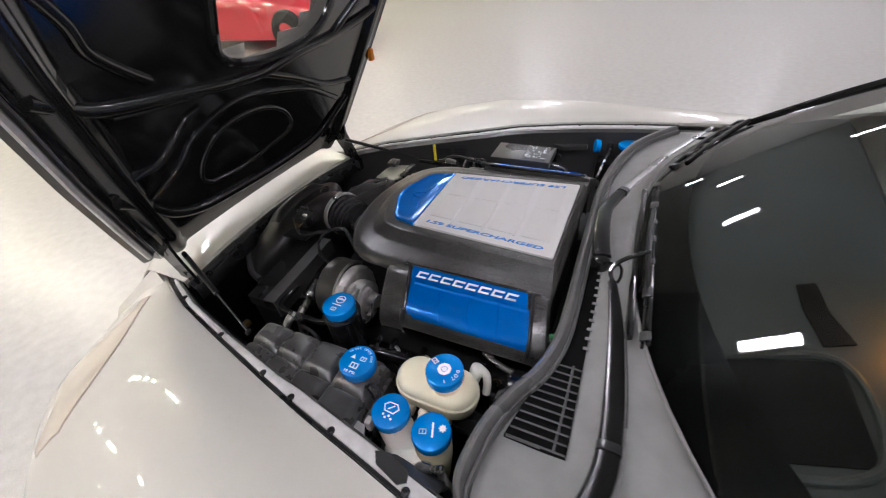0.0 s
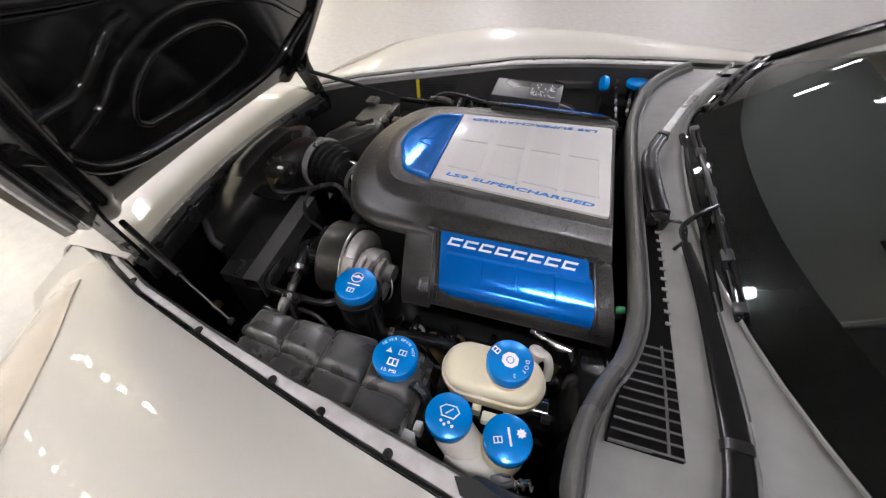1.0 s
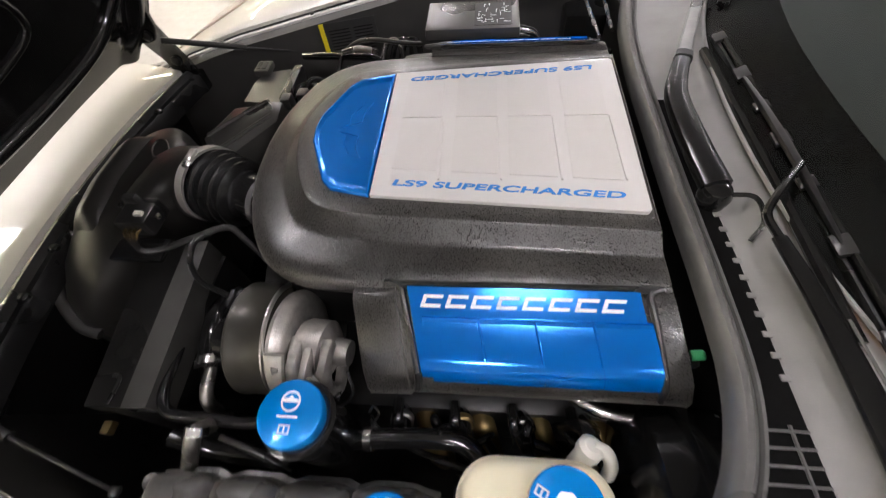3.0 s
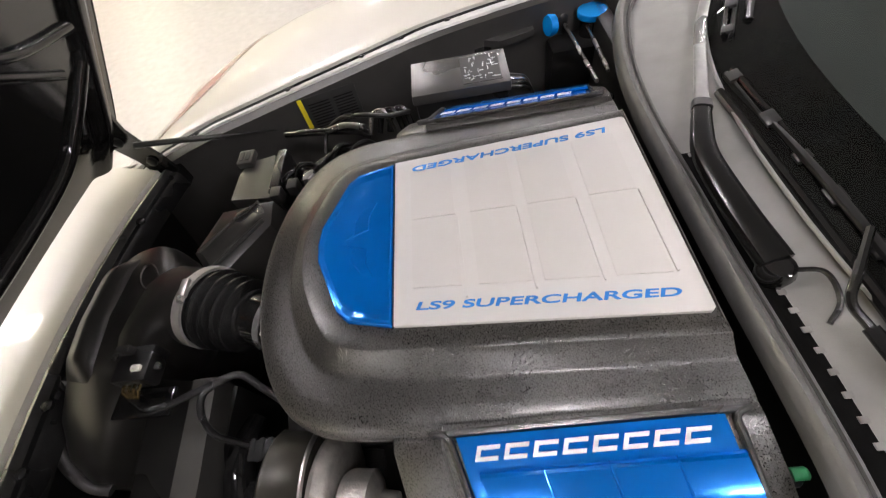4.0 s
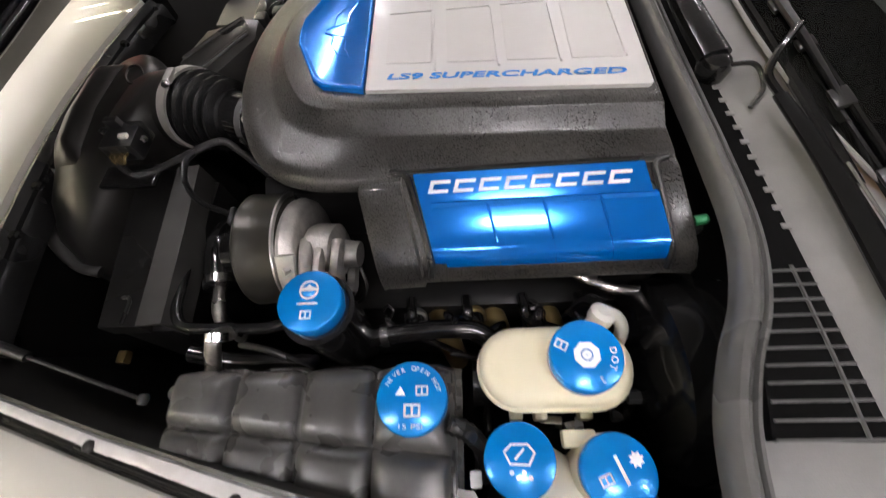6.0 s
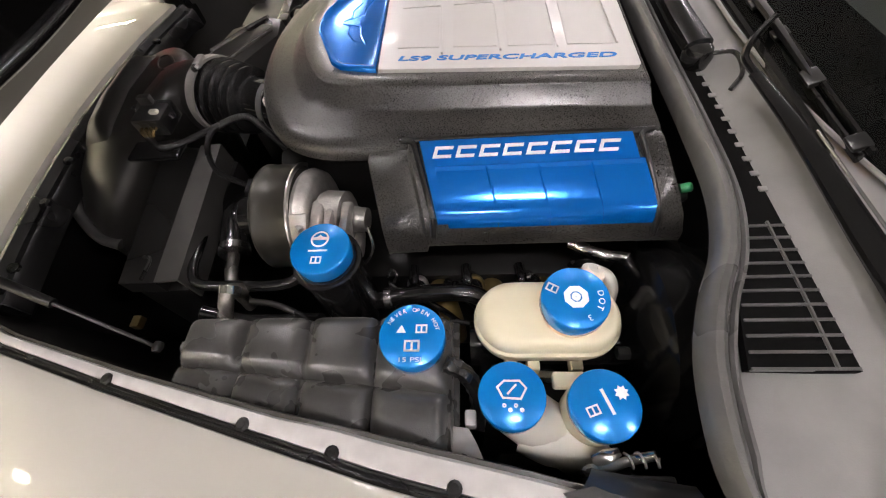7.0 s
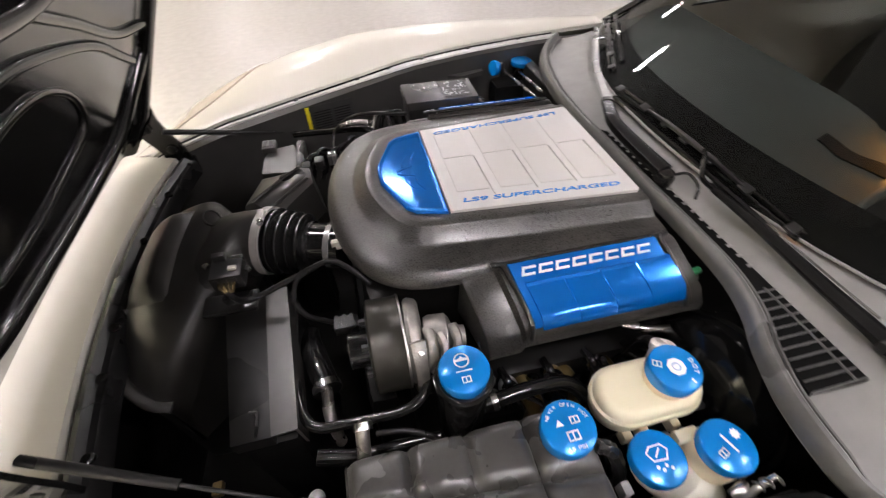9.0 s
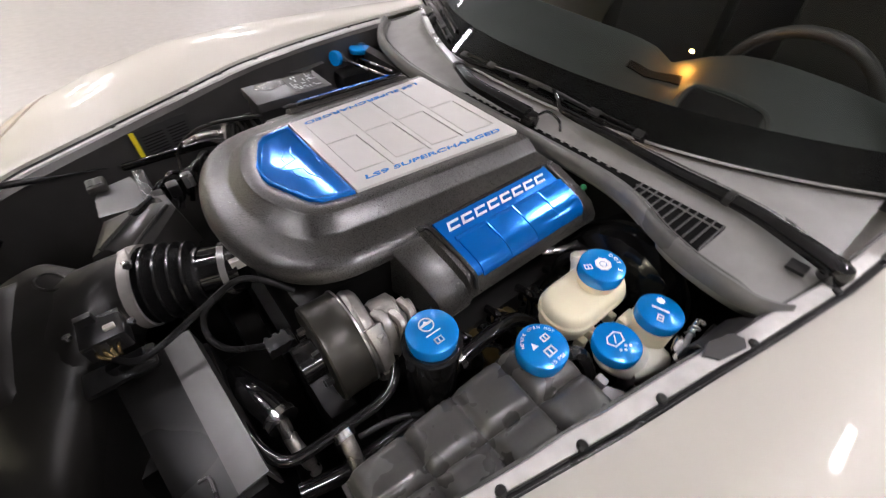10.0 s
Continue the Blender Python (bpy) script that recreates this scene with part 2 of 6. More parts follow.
def smooth_line(points, steps=6):
    """A smooth curve through points (any dimension)."""
    p = [np.array(q, float) for q in points]
    if len(p) < 3:
        return [tuple(p[0] + (p[1] - p[0]) * i / steps) for i in range(steps + 1)]
    p = [2 * p[0] - p[1], *p, 2 * p[-1] - p[-2]]
    out = []
    for a, b, c, d in zip(p, p[1:], p[2:], p[3:]):
        for i in range(steps):
            t = i / steps
            out.append(tuple(0.5 * (2 * b + (c - a) * t + (2 * a - 5 * b + 4 * c - d) * t * t + (3 * b - a - 3 * c + d) * t ** 3)))
    out.append(tuple(p[-2]))
    return out


def cut_corners(points, times=3):
    """An open line with its corners rounded off, ends kept."""
    p = [np.array(q, float) for q in points]
    for _ in range(times):
        out = [p[0]]
        for a, b in zip(p, p[1:]):
            out += [a * 0.75 + b * 0.25, a * 0.25 + b * 0.75]
        p = out + [p[-1]]
    return [tuple(q) for q in p]


def bar(points, widths, heights, sides=12, steps=6):
    """A flattened bar along a line, its width and height given at each point."""
    pts = [Vector(q) for q in smooth_line(points, steps)]
    n = len(pts)
    at = [k * (len(points) - 1) / (n - 1) for k in range(n)]
    ww, hh = np.interp(at, range(len(points)), widths), np.interp(at, range(len(points)), heights)
    rings = []
    for i, p in enumerate(pts):
        d = (pts[min(i + 1, n - 1)] - pts[max(i - 1, 0)]).normalized()
        side = d.cross(Vector((0, 0, 1))).normalized()
        up = side.cross(d)
        ring = []
        for k in range(sides):
            a = 2 * math.pi * k / sides
            c, s = math.cos(a), math.sin(a)
            ring.append(p + side * (ww[i] * math.copysign(abs(c) ** 0.7, c)) + up * (hh[i] * math.copysign(abs(s) ** 0.7, s)))
        rings.append(ring)
    return loft(rings, True, True, True)


def tube(points, radius, sides=10, steps=6, bm=None, wave=0.0, every=2):
    """A round hose along a smooth line; wave: ribs of that height."""
    pts = [Vector(q) for q in smooth_line(points, steps)]
    rings = []
    side = None
    for i, p in enumerate(pts):
        d = (pts[min(i + 1, len(pts) - 1)] - pts[max(i - 1, 0)]).normalized()
        if side is None:
            side = d.cross(Vector((0, 0, 1)) if abs(d.z) < 0.9 else Vector((1, 0, 0))).normalized()
        side = (side - d * side.dot(d)).normalized()
        up = d.cross(side)
        r = radius + (wave if wave and i % every == 0 else 0)
        rings.append([p + (side * math.cos(a) + up * math.sin(a)) * r for a in [2 * math.pi * k / sides for k in range(sides)]])
    return loft(rings, True, True, True, bm)


def lathe(profile, at, axis=(0, 0, 1), sides=32, bm=None):
    """Turns (radius, height) pairs round an axis through a place."""
    q = Vector(axis).to_track_quat("Z", "Y").to_matrix()
    rings = [[Vector(at) + q @ Vector((r * math.cos(a), r * math.sin(a), h)) for a in [2 * math.pi * k / sides for k in range(sides)]]
             for r, h in profile]
    return loft(rings, True, profile[0][0] > 0, profile[-1][0] > 0, bm)


def one_skin(ob, outward):
    """Only the faces that look outward mirror the room; the others are clear."""
    ob.data.materials.append(INNER_FACE)
    for p in ob.data.polygons:
        if p.normal.dot(Vector(outward)) < 0.3:
            p.material_index = 1
    ob.visible_shadow = False
    return ob


def lettering(words, size, place, mat, parent, name="lettering", depth=0.0006, wide=1.0, width=None, shear=0.0, bold=0.0):
    cu = bpy.data.curves.new(name, "FONT")
    cu.body, cu.size, cu.extrude, cu.align_x, cu.shear, cu.offset = words, size, depth, "LEFT", shear, bold
    ob = bpy.data.objects.new("text", cu)
    scene.collection.objects.link(ob)
    bpy.context.view_layer.update()
    me = bpy.data.meshes.new_from_object(ob.evaluated_get(bpy.context.evaluated_depsgraph_get()))
    bpy.data.objects.remove(ob)
    xs = [v.co.x for v in me.vertices]
    k = width / (max(xs) - min(xs)) if width else wide
    me.transform(place @ Matrix.Diagonal((k, 1, 1, 1)) @ Matrix.Translation((-min(xs), 0, 0)))
    me.materials.append(mat)
    me.name = name
    out = new(name, me)
    out.parent = parent
    if parent.type == "EMPTY":
        out.matrix_parent_inverse = Matrix.Translation(-parent.location)
    return out


def lerp_table(x, table):
    xs = [r[0] for r in table]
    return [float(np.interp(x, xs, [r[k] for r in table])) for k in range(1, len(table[0]))]

# ---- room ----
X0, X1, Y0, Y1, H = -17.0, 10.0, -8.0, 15.0, 4.2
tagged(part("floor", box((X0, Y0, -0.12), (X1, Y1, 0)), FLOOR_EPOXY), "pale grey glossy epoxy showroom floor", "floor", kind="structure")
for n, lo, hi in (("wall_front", (X0 - 0.2, Y0, 0), (X0, Y1, H)), ("wall_rear", (X1, Y0, 0), (X1 + 0.2, Y1, H)),
                  ("wall_near", (X0 - 0.2, Y0 - 0.2, 0), (X1 + 0.2, Y0, H)), ("wall_far", (X0 - 0.2, Y1, 0), (X1 + 0.2, Y1 + 0.2, H))):
    tagged(part(n, box(lo, hi), WALL_PAINT), "plain white painted showroom wall", "wall", kind="structure")
# the ceiling is dark, inferred from the black reflections in the windshield
tagged(part("ceiling", box((X0 - 0.2, Y0 - 0.2, H), (X1 + 0.2, Y1 + 0.2, H + 0.15)), CEILING_PAINT), "dark grey flat showroom ceiling", "ceiling", kind="structure")


def ceiling_lamp(x, y, glow, label):
    lamp = thing("ceiling_lamp", (x, y, H), label, "lamp", "ceiling lamps")
    part("housing", box((x - 0.34, y - 0.125, H - 0.06), (x + 0.34, y + 0.125, H)), WALL_PAINT, lamp, bevel=0.008)
    part("diffuser", box((x - 0.32, y - 0.105, H - 0.075), (x + 0.32, y + 0.105, H - 0.062)), glow, lamp, bevel=0.004)
    return lamp


cool_lamp = ceiling_lamp(-1.5, 5.5, LAMP_GLOW, "white linear ceiling lamp with a glowing diffuser")
warm_lamp = ceiling_lamp(-7.3, 5.5, LAMP_WARM, "linear ceiling lamp with a warm white diffuser")
# rows along the car: y, first x, step, count
ROWS = [(-5.3, -15.0, 3.0, 8), (-1.7, -14.35, 2.95, 8), (1.35, -14.0, 1.8, 8), (5.5, -16.0, 2.9, 9), (9.3, -13.3, 2.9, 8), (13.0, -15.0, 6.0, 4)]
for y, x0, step, count in ROWS:
    for i in range(count):
        x = round(x0 + step * i, 2)
        if (x, y) not in ((-1.5, 5.5), (-7.3, 5.5)):
            copy_thing(warm_lamp if x < -4.0 else cool_lamp, pose(x, y, H))

# ---- sports car: body ----
car = thing("sports_car", (0.6, 0, 0), "white low sports car with its front hood raised over the engine", "car")

# gap line between hood and fender: x, half width y, height z
GAP = [(-1.02, 0.30, 0.66), (-0.90, 0.36, 0.71), (-0.75, 0.425, 0.765), (-0.62, 0.475, 0.785), (-0.44, 0.525, 0.805), (-0.25, 0.575, 0.826), (-0.12, 0.608, 0.842),
       (0.0, 0.633, 0.848), (0.10, 0.655, 0.85), (0.28, 0.691, 0.85), (0.40, 0.707, 0.85), (0.60, 0.73, 0.85)]
# fender sections past the gap: x, then (y offset of crown, z) pairs
FEND = [(-1.02, 0.44, 0.62, 0.58, 0.55, 0.68, 0.44, 0.70, 0.30), (-0.90, 0.50, 0.69, 0.66, 0.63, 0.78, 0.50, 0.80, 0.32),
        (-0.75, 0.57, 0.755, 0.74, 0.72, 0.87, 0.58, 0.89, 0.36), (-0.60, 0.62, 0.80, 0.79, 0.775, 0.915, 0.64, 0.93, 0.45),
        (-0.44, 0.66, 0.835, 0.82, 0.815, 0.935, 0.69, 0.95, 0.62), (-0.25, 0.70, 0.862, 0.84, 0.845, 0.945, 0.73, 0.96, 0.68),
        (-0.05, 0.735, 0.872, 0.85, 0.852, 0.945, 0.73, 0.96, 0.64), (0.15, 0.76, 0.868, 0.86, 0.842, 0.94, 0.70, 0.955, 0.40),
        (0.40, 0.79, 0.858, 0.87, 0.825, 0.93, 0.67, 0.945, 0.25), (0.60, 0.80, 0.85, 0.875, 0.815, 0.925, 0.66, 0.94, 0.22)]


def fender(s):
    rings = []
    for k in range(41):
        x = -1.02 + 1.62 * k / 40
        gy, gz = lerp_table(x, GAP)
        a = lerp_table(x, FEND)
        sec = [(gy + 0.004, gz - 0.014), (gy + 0.005, gz - 0.003), (gy + 0.011, gz + 0.001)] + [(a[i], a[i + 1]) for i in range(0, 8, 2)]
        line = smooth_line(sec[2:], 6)
        rings.append([(x, s * y, z) for y, z in sec[:2] + line])
    return shell(rings, 0.004)


def fender_height(x, y):
    gy, gz = lerp_table(x, GAP)
    a = lerp_table(x, FEND)
    line = smooth_line([(gy + 0.011, gz + 0.001)] + [(a[i], a[i + 1]) for i in range(0, 8, 2)], 6)
    k = next((i for i in range(len(line) - 1) if line[i + 1][0] >= y), len(line) - 2)
    (y0, z0), (y1, z1) = line[k], line[k + 1]
    return z0 + (z1 - z0) * (y - y0) / (y1 - y0)


def flange_width(x):
    return float(np.interp(x, [-0.80, -0.42, -0.23, -0.17, 0.0, 0.4], [0.010, 0.012, 0.016, 0.021, 0.023, 0.020]))


for s in (-1, 1):
    f = part("fender", fender(s), WHITE_PAINT, car, "glossy white front fender")
    # inner flange under the hood's edge
    rings, seal = [], []
    for k in range(41):
        x = -0.80 + 1.20 * k / 40
        gy, gz = lerp_table(x, GAP)
        w = flange_width(x)
        rings.append([(x, s * (gy - d), gz - h) for d, h in ((0.0055, 0.018), (0.0065, 0.011), (0.007 + w * 0.4, 0.0095), (0.007 + w * 0.9, 0.011), (0.0075 + w, 0.016))])
        seal.append([(x, s * (gy + d), gz - h) for d, h in ((0.0045, 0.010), (0.003, 0.015), (0.0, 0.014), (-0.003, 0.015), (-0.0055, 0.012))])
    part("hood_flange", shell(rings, 0.003), FLANGE_PAINT, f, "white painted flange under the hood edge")
    part("edge_seal", shell(seal, 0.003), RUBBER, f, "black rubber edge strip")
    for x in (-0.66, -0.44, -0.263, -0.169, -0.062, 0.09, 0.27):
        gy, gz = lerp_table(x, GAP)
        part("flange_bolt", lathe([(0.0065, -0.004), (0.0065, 0.002), (0.004, 0.004), (0, 0.004)], (x, s * (gy - 0.0085), gz - 0.010), sides=12), RUBBER, f)
    # inner wall of the bay
    rings = []
    for k in range(21):
        x = -0.80 + 1.30 * k / 20
        gy, gz = lerp_table(x, GAP)
        w = 0.0072 + flange_width(x)
        if s < 0:
            rings.append([(x, -(gy - w), gz - 0.0155), (x, -(gy - w - 0.002), gz - 0.03), (x, -(gy - w - 0.006), gz - 0.13), (x, -(gy - 0.06), gz - 0.30), (x, -(gy - 0.12), 0.22)])
            continue
        rings.append([(x, s * (gy - w), gz - 0.0155), (x, s * (gy - 0.0430), gz - 0.022), (x, s * (gy - 0.0450), gz - 0.13), (x, s * (gy - 0.08), gz - 0.30), (x, s * (gy - 0.12), 0.22)])
    part("inner_wing", shell(rings, 0.004), INNER_PANEL, car, "dark grey inner wing panel")

tab = part("flange_tab", prism([(-0.082, -0.600), (-0.030, -0.612), (-0.036, -0.590), (-0.044, -0.572), (-0.052, -0.558), (-0.068, -0.556)], 0.762, 0.766), FLANGE_PAINT, f, "white sheet metal tab beside the tank", bevel=0.001)
tab.parent = next(o for o in car.children if o.name.startswith("fender"))
part("tab_bolt", lathe([(0.007, -0.004), (0.007, 0.003), (0.004, 0.005), (0, 0.005)], (-0.058, -0.588, 0.766), sides=12), RUBBER, tab)
part("tab_ear", box((-0.056, -0.556, 0.742), (-0.044, -0.540, 0.768)), FLANGE_PAINT, tab, bevel=0.003)

# bay floor, firewall and radiator support
part("bay_tray", box((-0.86, -0.62, 0.20), (0.36, 0.62, 0.23)), BAY_BLACK, car)
part("firewall", box((0.262, -0.66, 0.22), (0.30, 0.66, 0.80)), BAY_BLACK, car, bevel=0.01)
part("radiator_support", box((-0.86, -0.50, 0.22), (-0.80, 0.50, 0.66)), BAY_BLACK, car, bevel=0.01)

# nose: the white strip at the front of the bay and the bumper below it
def nose_point(v, u):
    """v: -1..1 across; u: 0 rear edge .. 1 front edge."""
    y = v * (0.366 + 0.045 * u if v > 0 else 0.400)
    xr = -0.780 + 0.040 * abs(v) ** 2.0
    xf = -0.945 + 0.045 * abs(v) ** 2
    zr, zf = 0.757 - 0.005 * abs(v) ** 2, 0.785 - 0.035 * abs(v) ** 4
    return Vector((xr + (xf - xr) * u, y, zr + (zf - zr) * u + 0.003 * math.sin(math.pi * u)))


rings = []
for k in range(33):
    v = -1 + k / 16
    line = [nose_point(v, u / 6) for u in range(7)]
    d = 0.35 + 0.25 * (1 - v * v)
    f = line[-1]
    rear = line[0]
    rings.append([rear + Vector((0.004, 0, -0.02)), *line, f + Vector((-0.06 * d * 2, 0, -0.03)), f + Vector((-0.16 * d * 2, 0.02 * v, -0.12)), f + Vector((-0.20 * d * 2, 0.03 * v, -0.28)), f + Vector((-0.17 * d * 2, 0.03 * v, -0.52))])
nose = part("nose_panel", shell(rings, 0.004), WHITE_PAINT, car, "white front bumper top below the hood's hinge")
line = [nose_point(-1 + k / 12, 0) for k in range(25)]
rings = [[p + Vector((x, 0, z)) for x, z in ((0.007, -0.02), (0.008, -0.008), (0.013, -0.002), (0.020, -0.001), (0.025, -0.006), (0.029, -0.011), (0.038, -0.012), (0.042, -0.018), (0.044, -0.05))] for p in line]
part("nose_seal", shell(rings, 0.004), RUBBER, car, "black rubber trim along the nose")
for v in (-0.86, -0.56, -0.33, 0.21, 0.62):
    p = nose_point(v, 0) + Vector((0.033, 0, -0.010))
    part("trim_clip", lathe([(0.009, -0.004), (0.009, 0.001), (0.006, 0.004), (0, 0.004)], p, sides=12), GLOSS_BLACK, car)
for s in (-1, 1):
    rings = []
    for k in range(9):
        v = k / 8
        a = Vector((-0.900, s * 0.386, 0.745)).lerp(Vector((-0.80, s * 0.420, 0.745)), v)
        rings.append([a, a + Vector((-0.10, s * 0.10, -0.10)), a + Vector((-0.17, s * 0.16, -0.25)), a + Vector((-0.16, s * 0.18, -0.50))])
    part("bumper_corner", shell(rings, 0.004), WHITE_PAINT, car)
    inner = [(-0.785, 0.470), (-0.730, 0.530), (-0.682, 0.582), (-0.640, 0.632), (-0.600, 0.680), (-0.565, 0.735), (-0.540, 0.788)]
    outer = [(-0.850, 0.500), (-0.840, 0.570), (-0.812, 0.640), (-0.775, 0.705), (-0.728, 0.760), (-0.660, 0.805), (-0.580, 0.832)]
    rings = [[(a[0] + (b[0] - a[0]) * k / 6, s * (a[1] + (b[1] - a[1]) * k / 6), fender_height(a[0] + (b[0] - a[0]) * k / 6, a[1] + (b[1] - a[1]) * k / 6) + 0.0035) for k in range(7)] for a, b in zip(smooth_line(inner, 3), smooth_line(outer, 3))]
    lamp_lens = part("headlight", shell(rings, 0.003), LENS, car, "cream headlight lens with an amber tint")

# wheels
def wheel(x, s, r):
    w = part("wheel", lathe([(r * 0.78, -0.13), (r * 0.96, -0.13), (r, -0.10), (r, 0.10), (r * 0.96, 0.13), (r * 0.78, 0.13), (r * 0.78, -0.13)], (x, s * 0.80, r), (0, s, 0), 40), TYRE, car, "black low-profile tyre and dark alloy wheel")
    part("rim", lathe([(0.03, 0.07), (r * 0.3, 0.06), (r * 0.7, 0.10), (r * 0.78, 0.12), (r * 0.78, -0.12)], (x, s * 0.80, r), (0, s, 0), 40), DARK_METAL, w)


for s in (-1, 1):
    wheel(-0.28, s, 0.33)
    wheel(2.40, s, 0.34)

# cabin and tail behind the cowl
SIDE = [(0.60, 0.735, 0.85, 0.94), (0.9, 0.76, 0.90, 0.92), (1.5, 0.78, 0.92, 0.90), (2.1, 0.82, 0.93, 0.95), (2.7, 0.80, 0.94, 0.96), (3.15, 0.72, 0.90, 0.86)]
for s in (-1, 1):
    rings = []
    for k in range(27):
        x = 0.60 + 2.55 * k / 26
        a, z, w = lerp_table(x, SIDE)
        rings.append([(x, s * a, z), (x, s * (a + w) / 2, z - 0.01), (x, s * (w - 0.02), z - 0.08), (x, s * w, z - 0.22), (x, s * (w - 0.03), 0.42), (x, s * (w - 0.06), 0.20)])
    part("body_side", shell(rings, 0.01), WHITE_PAINT, car, "white door and rear fender side")
rings = []
for k in range(13):
    x = 2.2 + 0.95 * k / 12
    a, z, w = lerp_table(x, SIDE)
    rings.append([(x, -a, z), (x, -a / 2, z + 0.03), (x, 0, z + 0.035), (x, a / 2, z + 0.03), (x, a, z)])
part("rear_deck", shell(rings, 0.01), WHITE_PAINT, car)
part("tail_panel", box((3.14, -0.86, 0.25), (3.18, 0.86, 0.90)), WHITE_PAINT, car, bevel=0.01)
part("underbody", box((-0.95, -0.62, 0.14), (3.15, 0.62, 0.19)), BAY_BLACK, car)

# windshield: base curve and top curve
def glass_point(v, u):
    """v: -1..1 across; u: 0 base .. 1 top."""
    b = Vector((0.318 + 0.27 * abs(v) ** 2.3, 0.70 * v, 0.858 + 0.012 * (1 - v * v)))
    t = Vector((1.02 + 0.10 * v * v, 0.53 * v, 1.20 - 0.03 * v * v))
    return b.lerp(t, u) + Vector((-0.01, 0, 0.014)) * math.sin(math.pi * u)


def glass_sheet(v0, v1, u0, u1, n=24, m=12, lift=0.0):
    return [[glass_point(v0 + (v1 - v0) * i / n, u0 + (u1 - u0) * j / m) + Vector((-0.5, 0, 0.86)) * lift for j in range(m + 1)] for i in range(n + 1)]


shield = part("windshield", shell(glass_sheet(-1, 1, 0, 1), 0.004), GLASS, car, "dark tinted curved windshield glass")
one_skin(shield, (-0.4, 0, 0.9))
part("glass_border", shell(glass_sheet(-1, 1, 0.0, 0.13, 24, 3, -0.007), 0.001), FRIT, shield, "black printed border of the glass")
for s in (-1, 1):
    line = [glass_point(s, k / 6) + Vector((0, s * 0.012, 0)) for k in range(7)]
    part("windshield_trim", tube(line, 0.011, 8, 2), GLOSS_BLACK, car, "black trim along the windshield's side")
    rings = [[p + Vector((0, s * 0.012, 0.004)), p + Vector((0.03, s * 0.05, -0.01)), p + Vector((0.08, s * 0.07, -0.05))] for p in line]
    part("pillar", shell(rings, 0.01), WHITE_PAINT, car)
rings = []
for k in range(11):
    f = k / 10
    x = 1.05 + 1.3 * f
    z = 1.205 + 0.03 * math.sin(math.pi * min(1, f * 1.5)) - 0.26 * max(0, f - 0.3) ** 1.3
    rings.append([(x + 0.06, -0.56 - 0.1 * f, z - 0.05), (x, -0.35, z), (x, 0, z + 0.015), (x, 0.35, z), (x + 0.06, 0.56 + 0.1 * f, z - 0.05)])
part("roof", shell(rings, 0.02), HOOD_BLACK, car, "gloss black roof")
for s in (-1, 1):
    rings = [[(0.95 + 1.3 * k / 8, s * (0.745 + 0.03 * k / 8), 0.875 + 0.05 * k / 8), (1.12 + 1.25 * k / 8, s * (0.57 + 0.1 * k / 8), 1.15 - 0.22 * max(0, k / 8 - 0.3))] for k in range(9)]
    one_skin(part("side_window", shell(rings, 0.004), GLASS, car), (0, s, 0.3))

# cabin
dash = []
for k in range(25):
    v = -1 + k / 12
    b = glass_point(v * 0.96, 0.02)
    e = Vector((float(np.interp(v, [-1, -0.9, -0.6, -0.36, -0.27, -0.15, 0.0, 0.5, 1], [0.84, 0.86, 0.86, 0.82, 0.71, 0.72, 0.74, 0.77, 0.80])), b.y * 0.96, float(np.interp(v, [-1, -0.75, -0.5, -0.36, -0.27, -0.15, 1], [0.885, 0.905, 0.916, 0.913, 0.885, 0.915, 0.915]))))
    dash.append([b + Vector((0.02, 0, -0.03)), b.lerp(e, 0.2) + Vector((0, 0, -0.008)), b.lerp(e, 0.5), b.lerp(e, 0.8) + Vector((0, 0, 0.006)), e, e + Vector((0.03, 0, -0.03)), e + Vector((0.02, 0, -0.25)), e + Vector((-0.04, 0, -0.5))])
d = part("dashboard", shell(dash, 0.01), DASH, car, "grey-green vinyl dashboard")
dash_tree = BVHTree.FromObject(d, bpy.context.evaluated_depsgraph_get())


def on_dash(x, y, lift):
    hit = dash_tree.ray_cast(Vector((x, y, 1.3)), Vector((0, 0, -1)))[0]
    return Vector((x, y, (hit.z if hit else 0.90) + lift))


def dash_patch(corners, lift, n=8):
    a, b, c, e = [Vector(p) for p in corners]
    return shell([[on_dash(*(a.lerp(b, i / n).lerp(e.lerp(c, i / n), j / n)), lift) for j in range(n + 1)] for i in range(n + 1)], 0.003)


OPENING = [(0.450, -0.300), (0.600, -0.272), (0.612, -0.420), (0.495, -0.448)]
part("display_frame", tube([tuple(on_dash(x, y, 0.004)) for x, y in OPENING + OPENING[:1]], 0.006, 8, 6), DASH, d, "raised frame of the display opening")
# no hole is cut; a near-black patch paints the opening's shade on the dash
part("opening_shade", dash_patch(OPENING, 0.003), SHADE_AND_STRIP, d, "black patch for the shade in the dashboard's display opening")
part("sensor_strip", dash_patch([(0.572, -0.118), (0.598, -0.110), (0.628, -0.230), (0.588, -0.245)], 0.003), SHADE_AND_STRIP, d, "dark strip on the dashboard")
part("cabin_floor", box((0.30, -0.70, 0.20), (2.2, 0.70, 0.24)), SEAT_BLACK, car)
part("cabin_rear_wall", box((2.2, -0.75, 0.24), (2.25, 0.75, 0.93)), SEAT_BLACK, car)
